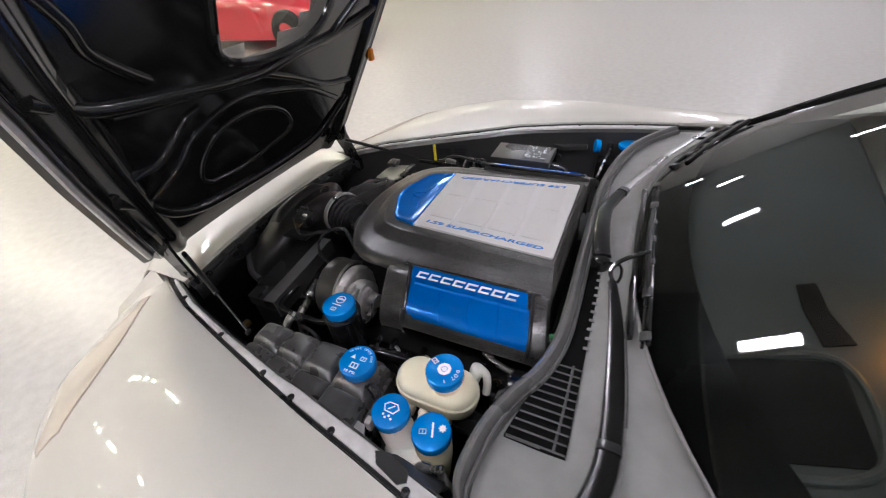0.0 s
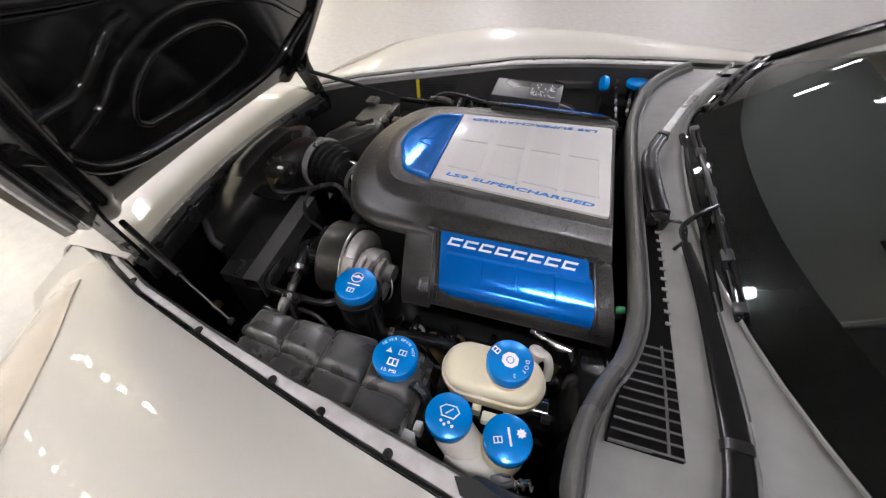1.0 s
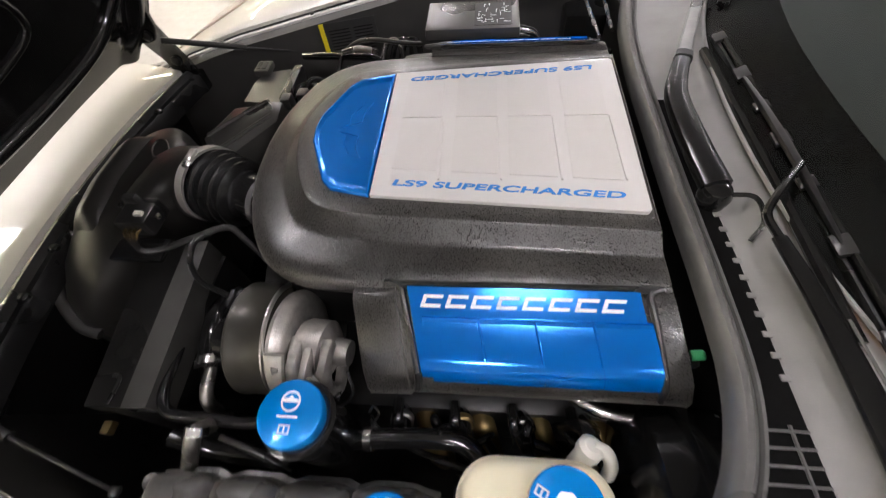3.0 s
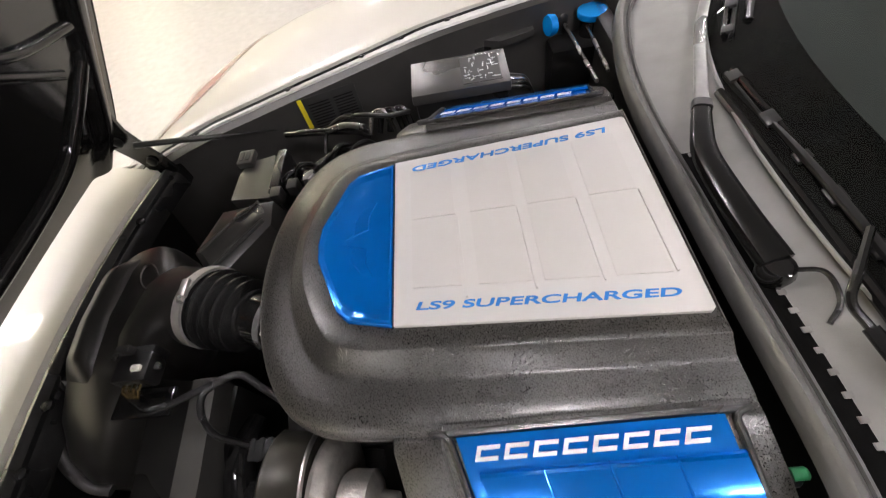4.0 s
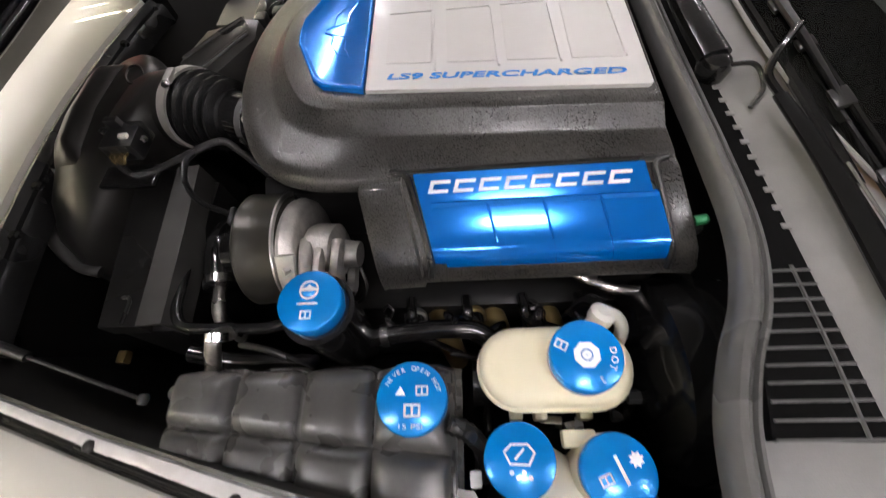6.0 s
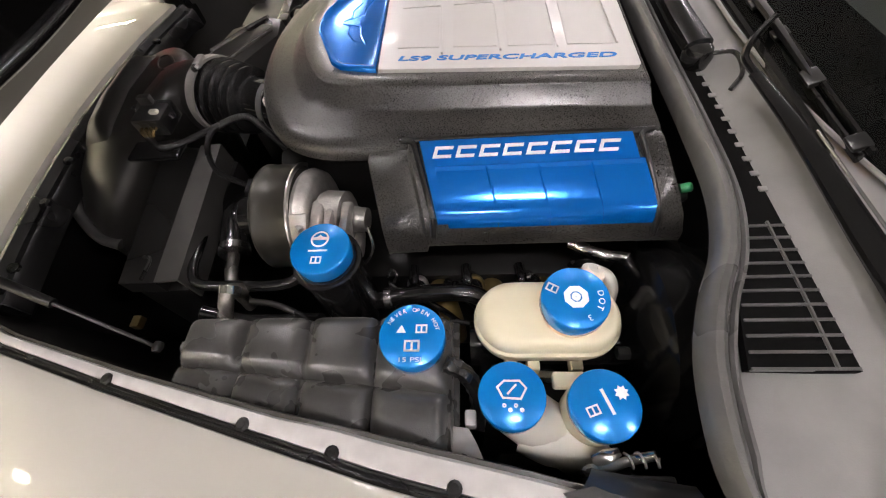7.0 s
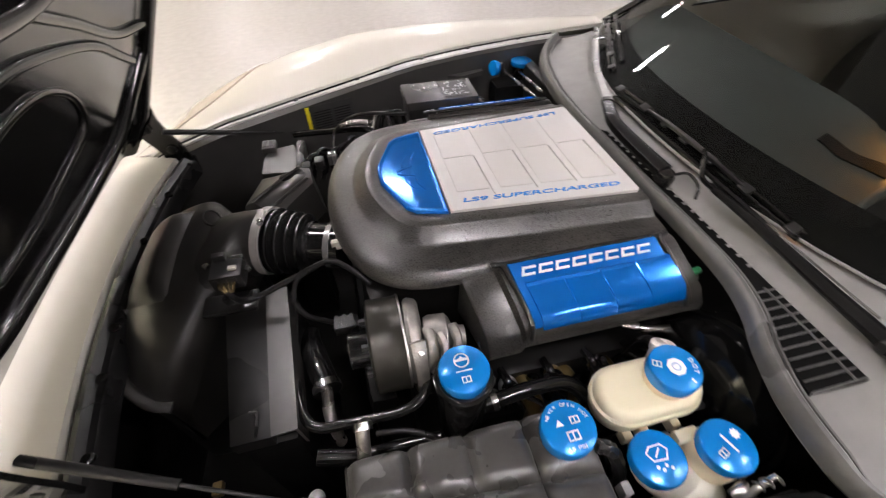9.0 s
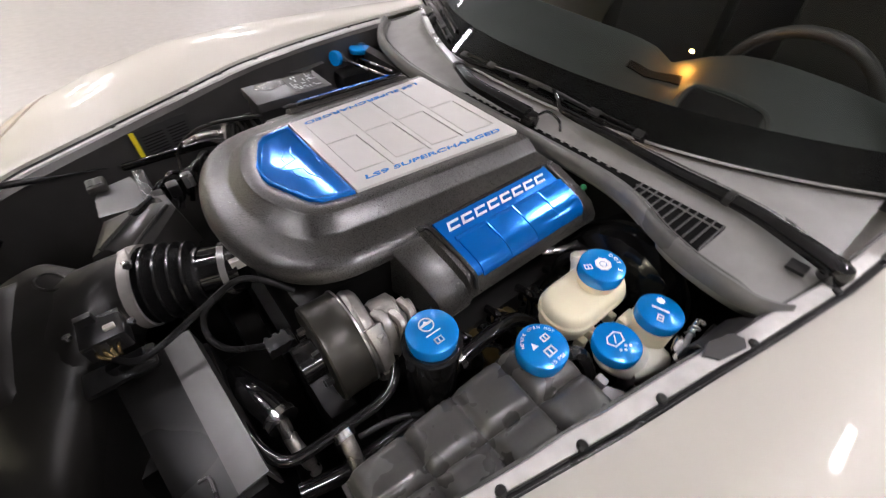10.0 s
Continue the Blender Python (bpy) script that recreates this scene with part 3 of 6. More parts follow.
for s in (-1, 1):
    part("seat", box((1.3, s * 0.36 - 0.24, 0.24), (1.75, s * 0.36 + 0.24, 0.50)), SEAT_BLACK, car, bevel=0.05)
    part("seat_back", box((1.70, s * 0.36 - 0.24, 0.45), (1.86, s * 0.36 + 0.24, 1.05), m=None), SEAT_BLACK, car, bevel=0.05)
q = Vector((0.97, 0, 0.24)).to_track_quat("Z", "Y").to_matrix()
ring = [Vector((1.00, -0.37, 0.785)) + q @ Vector((0.185 * math.cos(a), 0.185 * math.sin(a), 0)) for a in [2 * math.pi * k / 24 for k in range(25)]]
sw = part("steering_wheel", tube(ring, 0.015, 10, 2), CHARCOAL, car, "black leather steering wheel rim")
part("spokes", box((0.985, -0.54, 0.77), (1.015, -0.20, 0.80)), SEAT_BLACK, sw, bevel=0.01)
part("hub", lathe([(0.06, -0.02), (0.07, 0), (0.05, 0.02), (0, 0.025)], (0.99, -0.37, 0.785), (0.97, 0, 0.24), 20), SEAT_BLACK, sw)
# 6 mm emitter added above the dash notch; the glow's real source is unknown
part("added_glow_emitter", box((0.703, -0.200, 0.926), (0.709, -0.194, 0.931)), DASH_GLOW, car, "small amber emitter added for the glow on the dashboard")

# cowl: seal, plastic tray, grille
SEAL = [(0.178, -0.660), (0.156, -0.636), (0.143, -0.60), (0.150, -0.52), (0.172, -0.455), (0.200, -0.40), (0.217, -0.33), (0.219, -0.23), (0.216, -0.10), (0.214, 0.05), (0.214, 0.20), (0.228, 0.34), (0.268, 0.49), (0.325, 0.59), (0.385, 0.66)]
SEAL_Z = 0.853
seal_line = [(x, y, SEAL_Z) for x, y in smooth_line(SEAL, 5)]
rings = []
for i, p in enumerate(seal_line):
    a, b = Vector(seal_line[max(i - 1, 0)]), Vector(seal_line[min(i + 1, len(seal_line) - 1)])
    d = (b - a).normalized()
    n = Vector((d.y, -d.x, 0))
    q = Vector(p)
    k = float(np.interp(q.y, [-0.66, -0.585], [0.30, 1.0]))
    rings.append([q + n * (o * k + 0.010 * (1 - k)) + Vector((0, 0, h - 0.014 * (1 - k))) for o, h in ((-0.003, -0.02), (-0.003, -0.006), (0.0, 0.002), (0.005, 0.006), (0.011, 0.006), (0.016, 0.002), (0.0185, -0.005), (0.0205, -0.006), (0.0225, -0.002), (0.0255, -0.002), (0.027, -0.02))])
part("cowl_seal", loft(rings, True, True, True), SEAL_RUBBER, car, "dark grey rubber seal along the cowl")
tray = []
for p in seal_line:
    q = Vector(p)
    v = max(-1, min(1, q.y / 0.70))
    g = glass_point(v, 0)
    a = q + Vector((0.025, 0, -0.016 - 0.008 * max(0, min(1, (-q.y - 0.3) / 0.2))))
    tray.append([a + Vector((0, 0, -0.03)), a, a.lerp(g, 0.2) + Vector((0, 0, -0.004)), a.lerp(g, 0.5) + Vector((0, 0, -0.006)), a.lerp(g, 0.75) + Vector((0, 0, -0.004)), a.lerp(g, 0.95) + Vector((0, 0, -0.006)), g + Vector((0.03, 0, -0.02))])
cowl = part("cowl_panel", shell(tray, 0.003), COWL_PLASTIC, car, "grey plastic cowl panel below the windshield")

# ---- hood, raised on its front hinges ----
HOOD_ANGLE, HOOD_AT = 63.0, Vector((-0.84, 0, 0.80))
HOOD = Matrix.Translation(HOOD_AT) @ Matrix.Rotation(radians(-HOOD_ANGLE), 4, "Y")
# local frame: x along the hood from its hinge to its rear edge, y across, -z the underside when closed


def hood_half(x):
    return float(np.interp(x, [-0.06, 0.0, 0.15, 0.35, 0.6, 0.9, 1.15, 1.2], [0.38, 0.415, 0.462, 0.52, 0.58, 0.635, 0.665, 0.62]))


def hood_pt(x, y, z=0.0):
    w = hood_half(x)
    return HOOD @ Vector((x, y, z + 0.05 * (1 - (y / w) ** 2) * math.sin(math.pi * min(1, max(0, (x + 0.1) / 1.4)))))


hood = thing("hood", tuple(HOOD_AT), "white car hood standing open, glossy black underneath with a clear window", "car hood")
WIN = [(0.56, -0.138), (0.512, -0.130), (0.476, -0.085), (0.458, 0.010), (0.458, 0.10), (0.476, 0.180), (0.52, 0.240), (0.60, 0.275), (0.72, 0.275), (0.80, 0.22), (0.82, 0.05), (0.80, -0.11), (0.72, -0.140)]


def inside(x, y, poly, grow=1.0):
    cx, cy = 0.65, 0.06
    x, y = cx + (x - cx) / grow, cy + (y - cy) / grow
    hit = False
    for (x1, y1), (x2, y2) in zip(poly, poly[1:] + poly[:1]):
        if (y1 > y) != (y2 > y) and x < (x2 - x1) * (y - y1) / (y2 - y1) + x1:
            hit = not hit
    return hit


def hood_grid(z, inset, nx=46, ny=44, hole=1.0, relief=None):
    bm = bmesh.new()
    vs = {}
    for i in range(nx + 1):
        x = 0.018 + (1.152 - inset) * i / nx
        w = hood_half(x) - inset
        for j in range(ny + 1):
            y = w * (-1 + 2 * j / ny)
            vs[i, j] = bm.verts.new(hood_pt(x, y, z * min(1, 0.60 + (x - 0.018) / 0.20) + (relief(x, y, w) if relief else 0)))
    for i in range(nx):
        for j in range(ny):
            x = 0.018 + (1.152 - inset) * (i + 0.5) / nx
            y = (hood_half(x) - inset) * (-1 + 2 * (j + 0.5) / ny)
            if not inside(x, y, WIN, hole):
                bm.faces.new((vs[i, j], vs[i + 1, j], vs[i + 1, j + 1], vs[i, j + 1]))
    return bm


RIDGES = [
    ([(0.56, -0.52), (0.505, -0.44), (0.477, -0.35), (0.458, -0.26), (0.428, -0.10), (0.422, 0.02), (0.44, 0.13), (0.46, 0.28), (0.50, 0.42), (0.54, 0.50)], 0.015),
    ([(0.24, -0.37), (0.28, -0.285), (0.33, -0.235), (0.365, -0.15), (0.372, -0.06), (0.345, 0.08), (0.31, 0.20), (0.265, 0.285), (0.235, 0.34)], 0.009),
    ([(0.29, -0.45), (0.235, -0.395), (0.165, -0.335), (0.12, -0.25), (0.10, -0.12), (0.092, 0.06), (0.11, 0.23), (0.17, 0.325), (0.27, 0.43)], 0.014),
    ([(0.31, -0.46), (0.322, -0.40), (0.322, -0.335), (0.352, -0.285), (0.388, -0.245), (0.402, -0.20)], 0.010),
    ([(0.428, -0.02), (0.40, 0.05), (0.36, 0.15), (0.305, 0.28), (0.29, 0.40)], 0.010),
    ([(0.72, -0.47), (0.650, -0.425), (0.600, -0.408), (0.555, -0.365), (0.51, -0.31)], 0.012),
    ([(0.72, 0.52), (0.64, 0.45), (0.57, 0.40), (0.465, 0.29)], 0.012),
    ([(0.468, -0.40), (0.447, -0.31), (0.432, -0.22), (0.424, -0.18)], 0.005),
]
OVAL = [(0.175, -0.20), (0.205, -0.228), (0.262, -0.214), (0.312, -0.156), (0.323, -0.064), (0.308, 0.028), (0.263, 0.10), (0.205, 0.115), (0.178, 0.018), (0.165, -0.10), (0.175, -0.20)]


def underside(x, y, w):
    return -0.018 * max(0, 1 - (abs(abs(y) - (w - 0.05)) / 0.03) ** 2)


skin = part("hood_skin", hood_grid(0.0, 0.0, 30, 28), WHITE_PAINT, hood, "white painted hood skin")
frame_part = part("hood_frame", hood_grid(-0.045, 0.035, 84, 80, 1.0, underside), HOOD_BLACK, hood, "glossy black moulded underside of the hood")
for line, r in RIDGES + [(OVAL, 0.007)]:
    part("moulded_ridge", tube([tuple(hood_pt(x, y, -0.045)) for x, y in smooth_line(line, 4)], r, 10, 2), HOOD_RIDGE, frame_part)
for s in (-1, 1):
    rings = []
    for k in range(31):
        x = 0.018 + 1.142 * k / 30
        w = hood_half(x)
        f = min(1, 0.6 + (x - 0.018) / 0.20)
        rings.append([hood_pt(x, s * w, 0.0), hood_pt(x, s * (w + 0.003), -0.012 * f), hood_pt(x, s * (w - 0.012), -0.022 * f), hood_pt(x, s * (w - 0.022), -0.018 * f), hood_pt(x, s * (w - 0.032), -0.046 * f)])
    edge = part("hood_edge", shell(rings, 0.002), HOOD_BLACK, hood)
    rings = []
    for k in range(25):
        x = 0.05 + 0.75 * k / 24
        w = hood_half(x)
        rings.append([hood_pt(x, s * (w - d), -0.024 - h) for d, h in ((0.010, 0.0), (0.013, 0.004), (0.020, 0.004), (0.023, 0.0))])
    part("edge_strip", shell(rings, 0.002), FLANGE_PAINT, edge, "pale painted strip along the hood edge")
wl = [hood_pt(x, y, -0.05) for x, y in smooth_line(WIN + WIN[:1], 4)]
part("window_rim", tube(wl, 0.011, 8, 1), HOOD_RIDGE, hood)
hood_pane = part("hood_window", prism([(x, y) for x, y in smooth_line(WIN + WIN[:1], 4)[:-1]], -0.002, 0.002, m=HOOD @ Matrix.Translation((0, 0, 0.035))), CLEAR, hood, "clear plastic hood window")
one_skin(hood_pane, HOOD.to_3x3() @ Vector((0, 0, -1)))
for s in (-1, 1):
    # flat pressed arm with two holes, standing upright along the car
    pts = [(-0.708, 0.738), (-0.716, 0.775), (-0.730, 0.810), (-0.742, 0.850), (-0.738, 0.900), (-0.722, 0.945), (-0.775, 0.960), (-0.803, 0.900), (-0.808, 0.850), (-0.795, 0.810), (-0.772, 0.770), (-0.760, 0.720)]
    turn = Matrix.Translation((0, s * 0.383, 0)) @ Matrix.Rotation(radians(90), 4, "X")
    arm_part = part("hinge_arm", prism(pts if s > 0 else pts[::-1], -0.004, 0.004, m=turn), GLOSS_BLACK, hood, "black pressed steel hinge arm", bevel=0.002)
    for x, z in ((-0.742, 0.770), (-0.772, 0.830)):
        part("hinge_bolt", lathe([(0.011, 0), (0.011, 0.006), (0.006, 0.009), (0, 0.009)], (x, s * 0.379, z), (0, -1, 0), 12), BAY_BLACK, arm_part)
    part("hinge_base", box((-0.765, min(s * 0.365, s * 0.40), 0.69), (-0.705, max(s * 0.365, s * 0.40), 0.738)), GLOSS_BLACK, hood, bevel=0.006)
mk = hood_pt(0.14, hood_half(0.14) + 0.002, -0.012)
mk2 = hood_pt(0.36, hood_half(0.36) - 0.03, -0.05)
part("marker_lamp", box(mk2 - Vector((0.008, 0.010, 0.02)), mk2 + Vector((0.008, 0.010, 0.02))), AMBER, hood, "amber side marker under the hood edge", bevel=0.004)
part("marker_lamp", box(mk - Vector((0.006, 0.004, 0.018)), mk + Vector((0.006, 0.004, 0.018))), AMBER, hood, "small amber side marker", bevel=0.002)

# ---- engine with its cover ----
engine = thing("engine", (-0.05, 0, 0.23), "supercharged engine under a black grained cover with white and blue panels", "engine")
RINGS = [
    (0.876, [(-0.274, 0), (-0.266, 0.05), (-0.238, 0.108), (-0.222, 0.126), (-0.165, 0.137), (0.176, 0.161)]),
    (0.8772, [(-0.2795, 0.0), (-0.272, 0.0508), (-0.2437, 0.111), (-0.2255, 0.1313), (-0.1663, 0.1423), (0.177, 0.1653)]),
    (0.8752, [(-0.2929, 0.0), (-0.2866, 0.0526), (-0.2578, 0.1183), (-0.234, 0.1441), (-0.1693, 0.1551), (0.1794, 0.1756)]),
    (0.8745, [(-0.2949, 0.0), (-0.2888, 0.0529), (-0.2599, 0.1194), (-0.2353, 0.1459), (-0.1698, 0.157), (0.1798, 0.1772)]),
    (0.8732, [(-0.296, 0), (-0.29, 0.053), (-0.261, 0.12), (-0.236, 0.147), (-0.17, 0.158), (0.18, 0.178)]),
    (0.8715, [(-0.2977, 0.0), (-0.2918, 0.0539), (-0.2626, 0.1215), (-0.2369, 0.1489), (-0.1705, 0.1598), (0.1802, 0.1795)]),
    (0.857, [(-0.3147, 0.0), (-0.3098, 0.0624), (-0.2792, 0.1365), (-0.2459, 0.1679), (-0.1755, 0.1778), (0.1827, 0.1945)]),
    (0.855, [(-0.3181, 0.0), (-0.3134, 0.0641), (-0.2824, 0.1395), (-0.2477, 0.1717), (-0.1765, 0.1814), (0.1832, 0.1975)]),
    (0.854, [(-0.3218, 0.0), (-0.3174, 0.0659), (-0.2861, 0.1428), (-0.2497, 0.1759), (-0.1776, 0.1854), (0.1838, 0.2008)]),
    (0.8515, [(-0.3443, 0.0), (-0.337, 0.0783), (-0.3034, 0.1605), (-0.2584, 0.1987), (-0.1827, 0.2094), (0.1861, 0.2195)]),
    (0.8495, [(-0.356, 0), (-0.346, 0.085), (-0.311, 0.169), (-0.262, 0.21), (-0.185, 0.222), (0.187, 0.229)]),
    (0.8455, [(-0.366, 0), (-0.355, 0.09), (-0.319, 0.177), (-0.266, 0.22), (-0.187, 0.232), (0.188, 0.238)]),
    (0.84, [(-0.371, 0), (-0.36, 0.094), (-0.323, 0.182), (-0.269, 0.226), (-0.188, 0.239), (0.189, 0.244)]),
    (0.832, [(-0.373, 0), (-0.362, 0.095), (-0.325, 0.184), (-0.271, 0.229), (-0.189, 0.243), (0.19, 0.247)]),
    (0.8235, [(-0.372, 0), (-0.361, 0.095), (-0.324, 0.183), (-0.27, 0.228), (-0.188, 0.242), (0.19, 0.246)]),
    (0.8205, [(-0.364, 0), (-0.353, 0.09), (-0.317, 0.178), (-0.265, 0.222), (-0.187, 0.236), (0.187, 0.24)]),
    (0.835, [(-0.358, 0), (-0.347, 0.087), (-0.312, 0.173), (-0.261, 0.216), (-0.184, 0.23), (0.185, 0.234)]),
]
rings = []
for z, half in RINGS:
    full = [(x, -y) for x, y in half[::-1]] + half[1:]
    line = cut_corners(full, 3)
    drop = [max(0.0, min(1.0, (-0.20 - x) / 0.19)) for x, y in line]
    rings.append([(x, y, z - (0.878 - z) * 0.16 * d) for (x, y), d in zip(line, drop)])
bm = loft(rings, True, True, False)
cover = part("engine_cover", bm, COVER_BLACK, engine, "black grained plastic engine cover")

PANEL = [(-0.165, -0.130), (0.168, -0.154), (0.172, -0.150), (0.172, 0.150), (0.168, 0.154), (-0.165, 0.130)]
panel = part("cover_panel", prism(PANEL, 0.872, 0.8815), PANEL_WHITE, cover, "white panel of the engine cover", bevel=0.0012)
for x0, x1 in ((-0.142, -0.084), (-0.064, -0.005), (0.010, 0.070), (0.088, 0.147)):
    f0, f1 = 0.103 + (x0 + 0.14) * 0.07, 0.103 + (x1 + 0.14) * 0.07
    for a, b in (((0.018, 0.018), (f0, f1)), ((-f0 + 0.018, -f1 + 0.018), (0.014, 0.014))):
        part("raised_field", prism([(x0, a[0]), (x1, a[1]), (x1, b[1]), (x0, b[0])], 0.8800, 0.8826), PAD_WHITE, panel, bevel=0.0009)
    part("field_rib", prism([(x1 + 0.0035, -0.105), (x1 + 0.006, -0.105), (x1 + 0.0035, 0.015), (x1 + 0.001, 0.015)], 0.879, 0.8845), PANEL_WHITE, panel, bevel=0.0006)
tilt = math.atan2(-0.024, 0.335)
lettering("LS9 SUPERCHARGED", 0.0140, pose(-0.139, -0.1135, 0.8818, 0, 0, math.degrees(tilt)), BLUE_PRINT, cover, "cover_lettering", 0.0004, width=0.286, shear=0.15, bold=0.0003)
lettering("LS9 SUPERCHARGED", 0.0140, pose(0.141, 0.1365, 0.8818, 0, 0, 180 + math.degrees(-tilt)), BLUE_PRINT, cover, "cover_lettering", 0.0004, width=0.282, shear=0.15, bold=0.0003)
BLUE = [(-0.168, -0.130), (-0.220, -0.118), (-0.235, -0.104), (-0.267, -0.028), (-0.270, 0.0), (-0.267, 0.028), (-0.235, 0.104), (-0.220, 0.118), (-0.168, 0.130)]
def shrunk(outline, f, z):
    return [(-0.212 + (x + 0.212) * f, y * f, z) for x, y in outline]


front = part("front_panel", loft([shrunk(BLUE, 1.0, 0.865), shrunk(BLUE, 1.0, 0.8785), shrunk(BLUE, 0.985, 0.8808), shrunk(BLUE, 0.955, 0.8815), shrunk(BLUE, 0.930, 0.8808), shrunk(BLUE, 0.885, 0.8778), shrunk(BLUE, 0.860, 0.8772)], True, True, True), BLUE_PAINT, cover, "glossy blue front panel with a raised rim")
for s in (-1, 1):
    flag = [(-0.234, 0.003 * s), (-0.221, 0.012 * s), (-0.222, 0.030 * s), (-0.210, 0.052 * s), (-0.193, 0.060 * s), (-0.203, 0.036 * s), (-0.203, 0.016 * s), (-0.234, 0.003 * s)]
    part("emblem_outline", tube([(x, y, 0.8772) for x, y in flag], 0.0011, 6, 1), BLUE_PAINT, front, "plain raised blue emblem outline")

for s in (-1, 1):
    # black housing
    rings = []
    for x, dz, cut in ((-0.176, -0.020, 1), (-0.172, -0.016, 1), (-0.124, -0.014, 1), (-0.120, 0.0, 0), (0.168, 0.0, 0), (0.186, -0.004, 0), (0.190, -0.012, 0)):
        sec = [(0.226, 0.755)] + [(0.232, 0.849), (0.240, 0.8545), (0.252, 0.854), (0.300, 0.829), (0.326, 0.812), (0.339, 0.792), (0.341, 0.772), (0.336, 0.760)]
        rings.append([(x + 0.02 * max(0, (y - 0.25) / 0.09), s * y, z + (dz if z > 0.75 else 0)) for y, z in sec])
    housing = part("coil_cover", loft(rings, True, True, True), COVER_BLACK, engine, "black side cover with a blue nameplate")
    # blue nameplate
    line = smooth_line([(0.247, 0.8605), (0.272, 0.8475), (0.300, 0.832), (0.320, 0.820), (0.331, 0.806), (0.334, 0.787), (0.332, 0.772)], 4)
    rings = [[(x + 0.020 * (y - 0.247) / 0.085, s * y, z) for y, z in line] for x in (-0.106, -0.104, -0.02, 0.06, 0.145, 0.147)]
    bm = shell(rings, 0.005)
    plate = part("nameplate", bm, BLUE_PAINT, housing, "glossy blue nameplate")
    for k in range(4):
        x0 = -0.094 + 0.0615 * k
        seg = smooth_line([(0.2765, 0.8460), (0.2780, 0.8462), (0.302, 0.8345), (0.322, 0.8225), (0.3335, 0.808), (0.3355, 0.789)], 3)
        bm = shell([[(x + 0.020 * (y - 0.247) / 0.085, s * y, z) for y, z in seg] for x in (x0 + 0.0004, x0 + 0.003, x0 + 0.030, x0 + 0.0585, x0 + 0.0611)], 0.004)
        part("nameplate_segment", bm, BLUE_PAINT, plate)
        if k:
            rib = smooth_line([(0.2785, 0.8464), (0.290, 0.8410), (0.302, 0.8351), (0.312, 0.8295), (0.319, 0.8250)], 2)
            part("segment_rib", tube([(x0 + 0.020 * (y - 0.247) / 0.085, s * y, z) for y, z in rib], 0.0015, 8, 1), BLUE_PAINT, plate)
    rim = [(-0.112, 0.243, 0.860), (0.150, 0.243, 0.860), (0.158, 0.252, 0.857), (0.172, 0.325, 0.818), (0.173, 0.341, 0.790)]
    part("nameplate_rim", tube([(-0.092, s * 0.341, 0.790), (-0.092, s * 0.325, 0.817), (-0.112, s * 0.250, 0.857)] + [(x, s * y, z - 0.002) for x, y, z in rim], 0.0040, 8, 5), SATIN_BLACK, housing)
    # the brand's name as plain slanted bars
    a = math.atan2(0.8605 - 0.8475, 0.272 - 0.247)
    up = Vector((0, -s * math.cos(a), math.sin(a)))
    out = Vector((0, s * math.sin(a), math.cos(a)))
    for k in range(8):
        x0 = -0.090 + 0.0280 * k
        bm = bmesh.new()
        lo = Vector((x0, s * 0.2680, 0.8507)) + out * 0.0008
        lean = 0.30 if s < 0 else -0.30
        for w0, w1, h0, h1 in ((0, 0.0225, 0.0, 0.0040), (0, 0.0225, 0.0105, 0.0145), (0.0, 0.0045, 0.0042, 0.0103)):
            pts = [lo + Vector((dx + lean * dh, 0, 0)) + up * dh for dx, dh in ((w0, h0), (w1, h0), (w1, h1), (w0, h1))]
            vs = [bm.verts.new(p + out * q) for q in (0, 0.0009) for p in pts]
            bm.faces.new(vs[:4]), bm.faces.new(vs[4:])
            for i in range(4):
                bm.faces.new((vs[i], vs[(i + 1) % 4], vs[4 + (i + 1) % 4], vs[4 + i]))
        part("name_bar", bm, WHITE_PRINT, housing, smooth=False)
    part("cover_stud", lathe([(0.008, 0), (0.008, 0.016), (0.005, 0.02), (0, 0.02)], (0.196, s * 0.30, 0.80), (1, 0, 0.2), 12), RUBBER, housing)
    part("valve_cover", box((-0.28, min(s * 0.18, s * 0.345), 0.50), (0.20, max(s * 0.18, s * 0.345), 0.690)), BAY_BLACK, engine, bevel=0.02)
    for k in range(4):
        x = -0.10 + 0.075 * k
        part("exhaust_pipe", tube([(x, s * 0.325, 0.650), (x + 0.008, s * 0.352, 0.664), (x + 0.016, s * 0.374, 0.652), (x + 0.022, s * 0.386, 0.63), (x + 0.026, s * 0.386, 0.56)], 0.0165, 14, 6), BRASS, engine, "golden brown exhaust pipe")
        part("spark_wire", tube([(x - 0.03, s * 0.335, 0.70), (x - 0.028, s * 0.358, 0.705), (x - 0.024, s * 0.368, 0.685), (x - 0.02, s * 0.368, 0.62)], 0.0075, 10, 5), GLOSS_BLACK, engine, "black spark plug wire")
part("engine_block", box((-0.36, -0.30, 0.23), (0.24, 0.30, 0.60)), BAY_BLACK, engine, bevel=0.03)
part("supercharger_case", box((-0.33, -0.22, 0.55), (0.18, 0.22, 0.80)), BAY_BLACK, engine, bevel=0.03)

# ---- fluid caps and tanks ----
def cap(at, r, parent, label, h=0.018):
    c = part("cap", lathe([(r * 0.97, -h), (r, -h + 0.002), (r, -0.003), (r * 0.98, -0.001), (r * 0.94, 0), (0, 0)], at, sides=40), BLUE_ALUMINIUM, parent, label)
    return c


def mark(c, name, outline, at, turn=0.0, mat=None):
    """A flat printed shape on a cap."""
    return part(name, prism(outline, 0.0002, 0.0007, m=Matrix.Translation(at) @ Matrix.Rotation(radians(turn), 4, "Z")), mat or WHITE_PRINT, c, smooth=False)


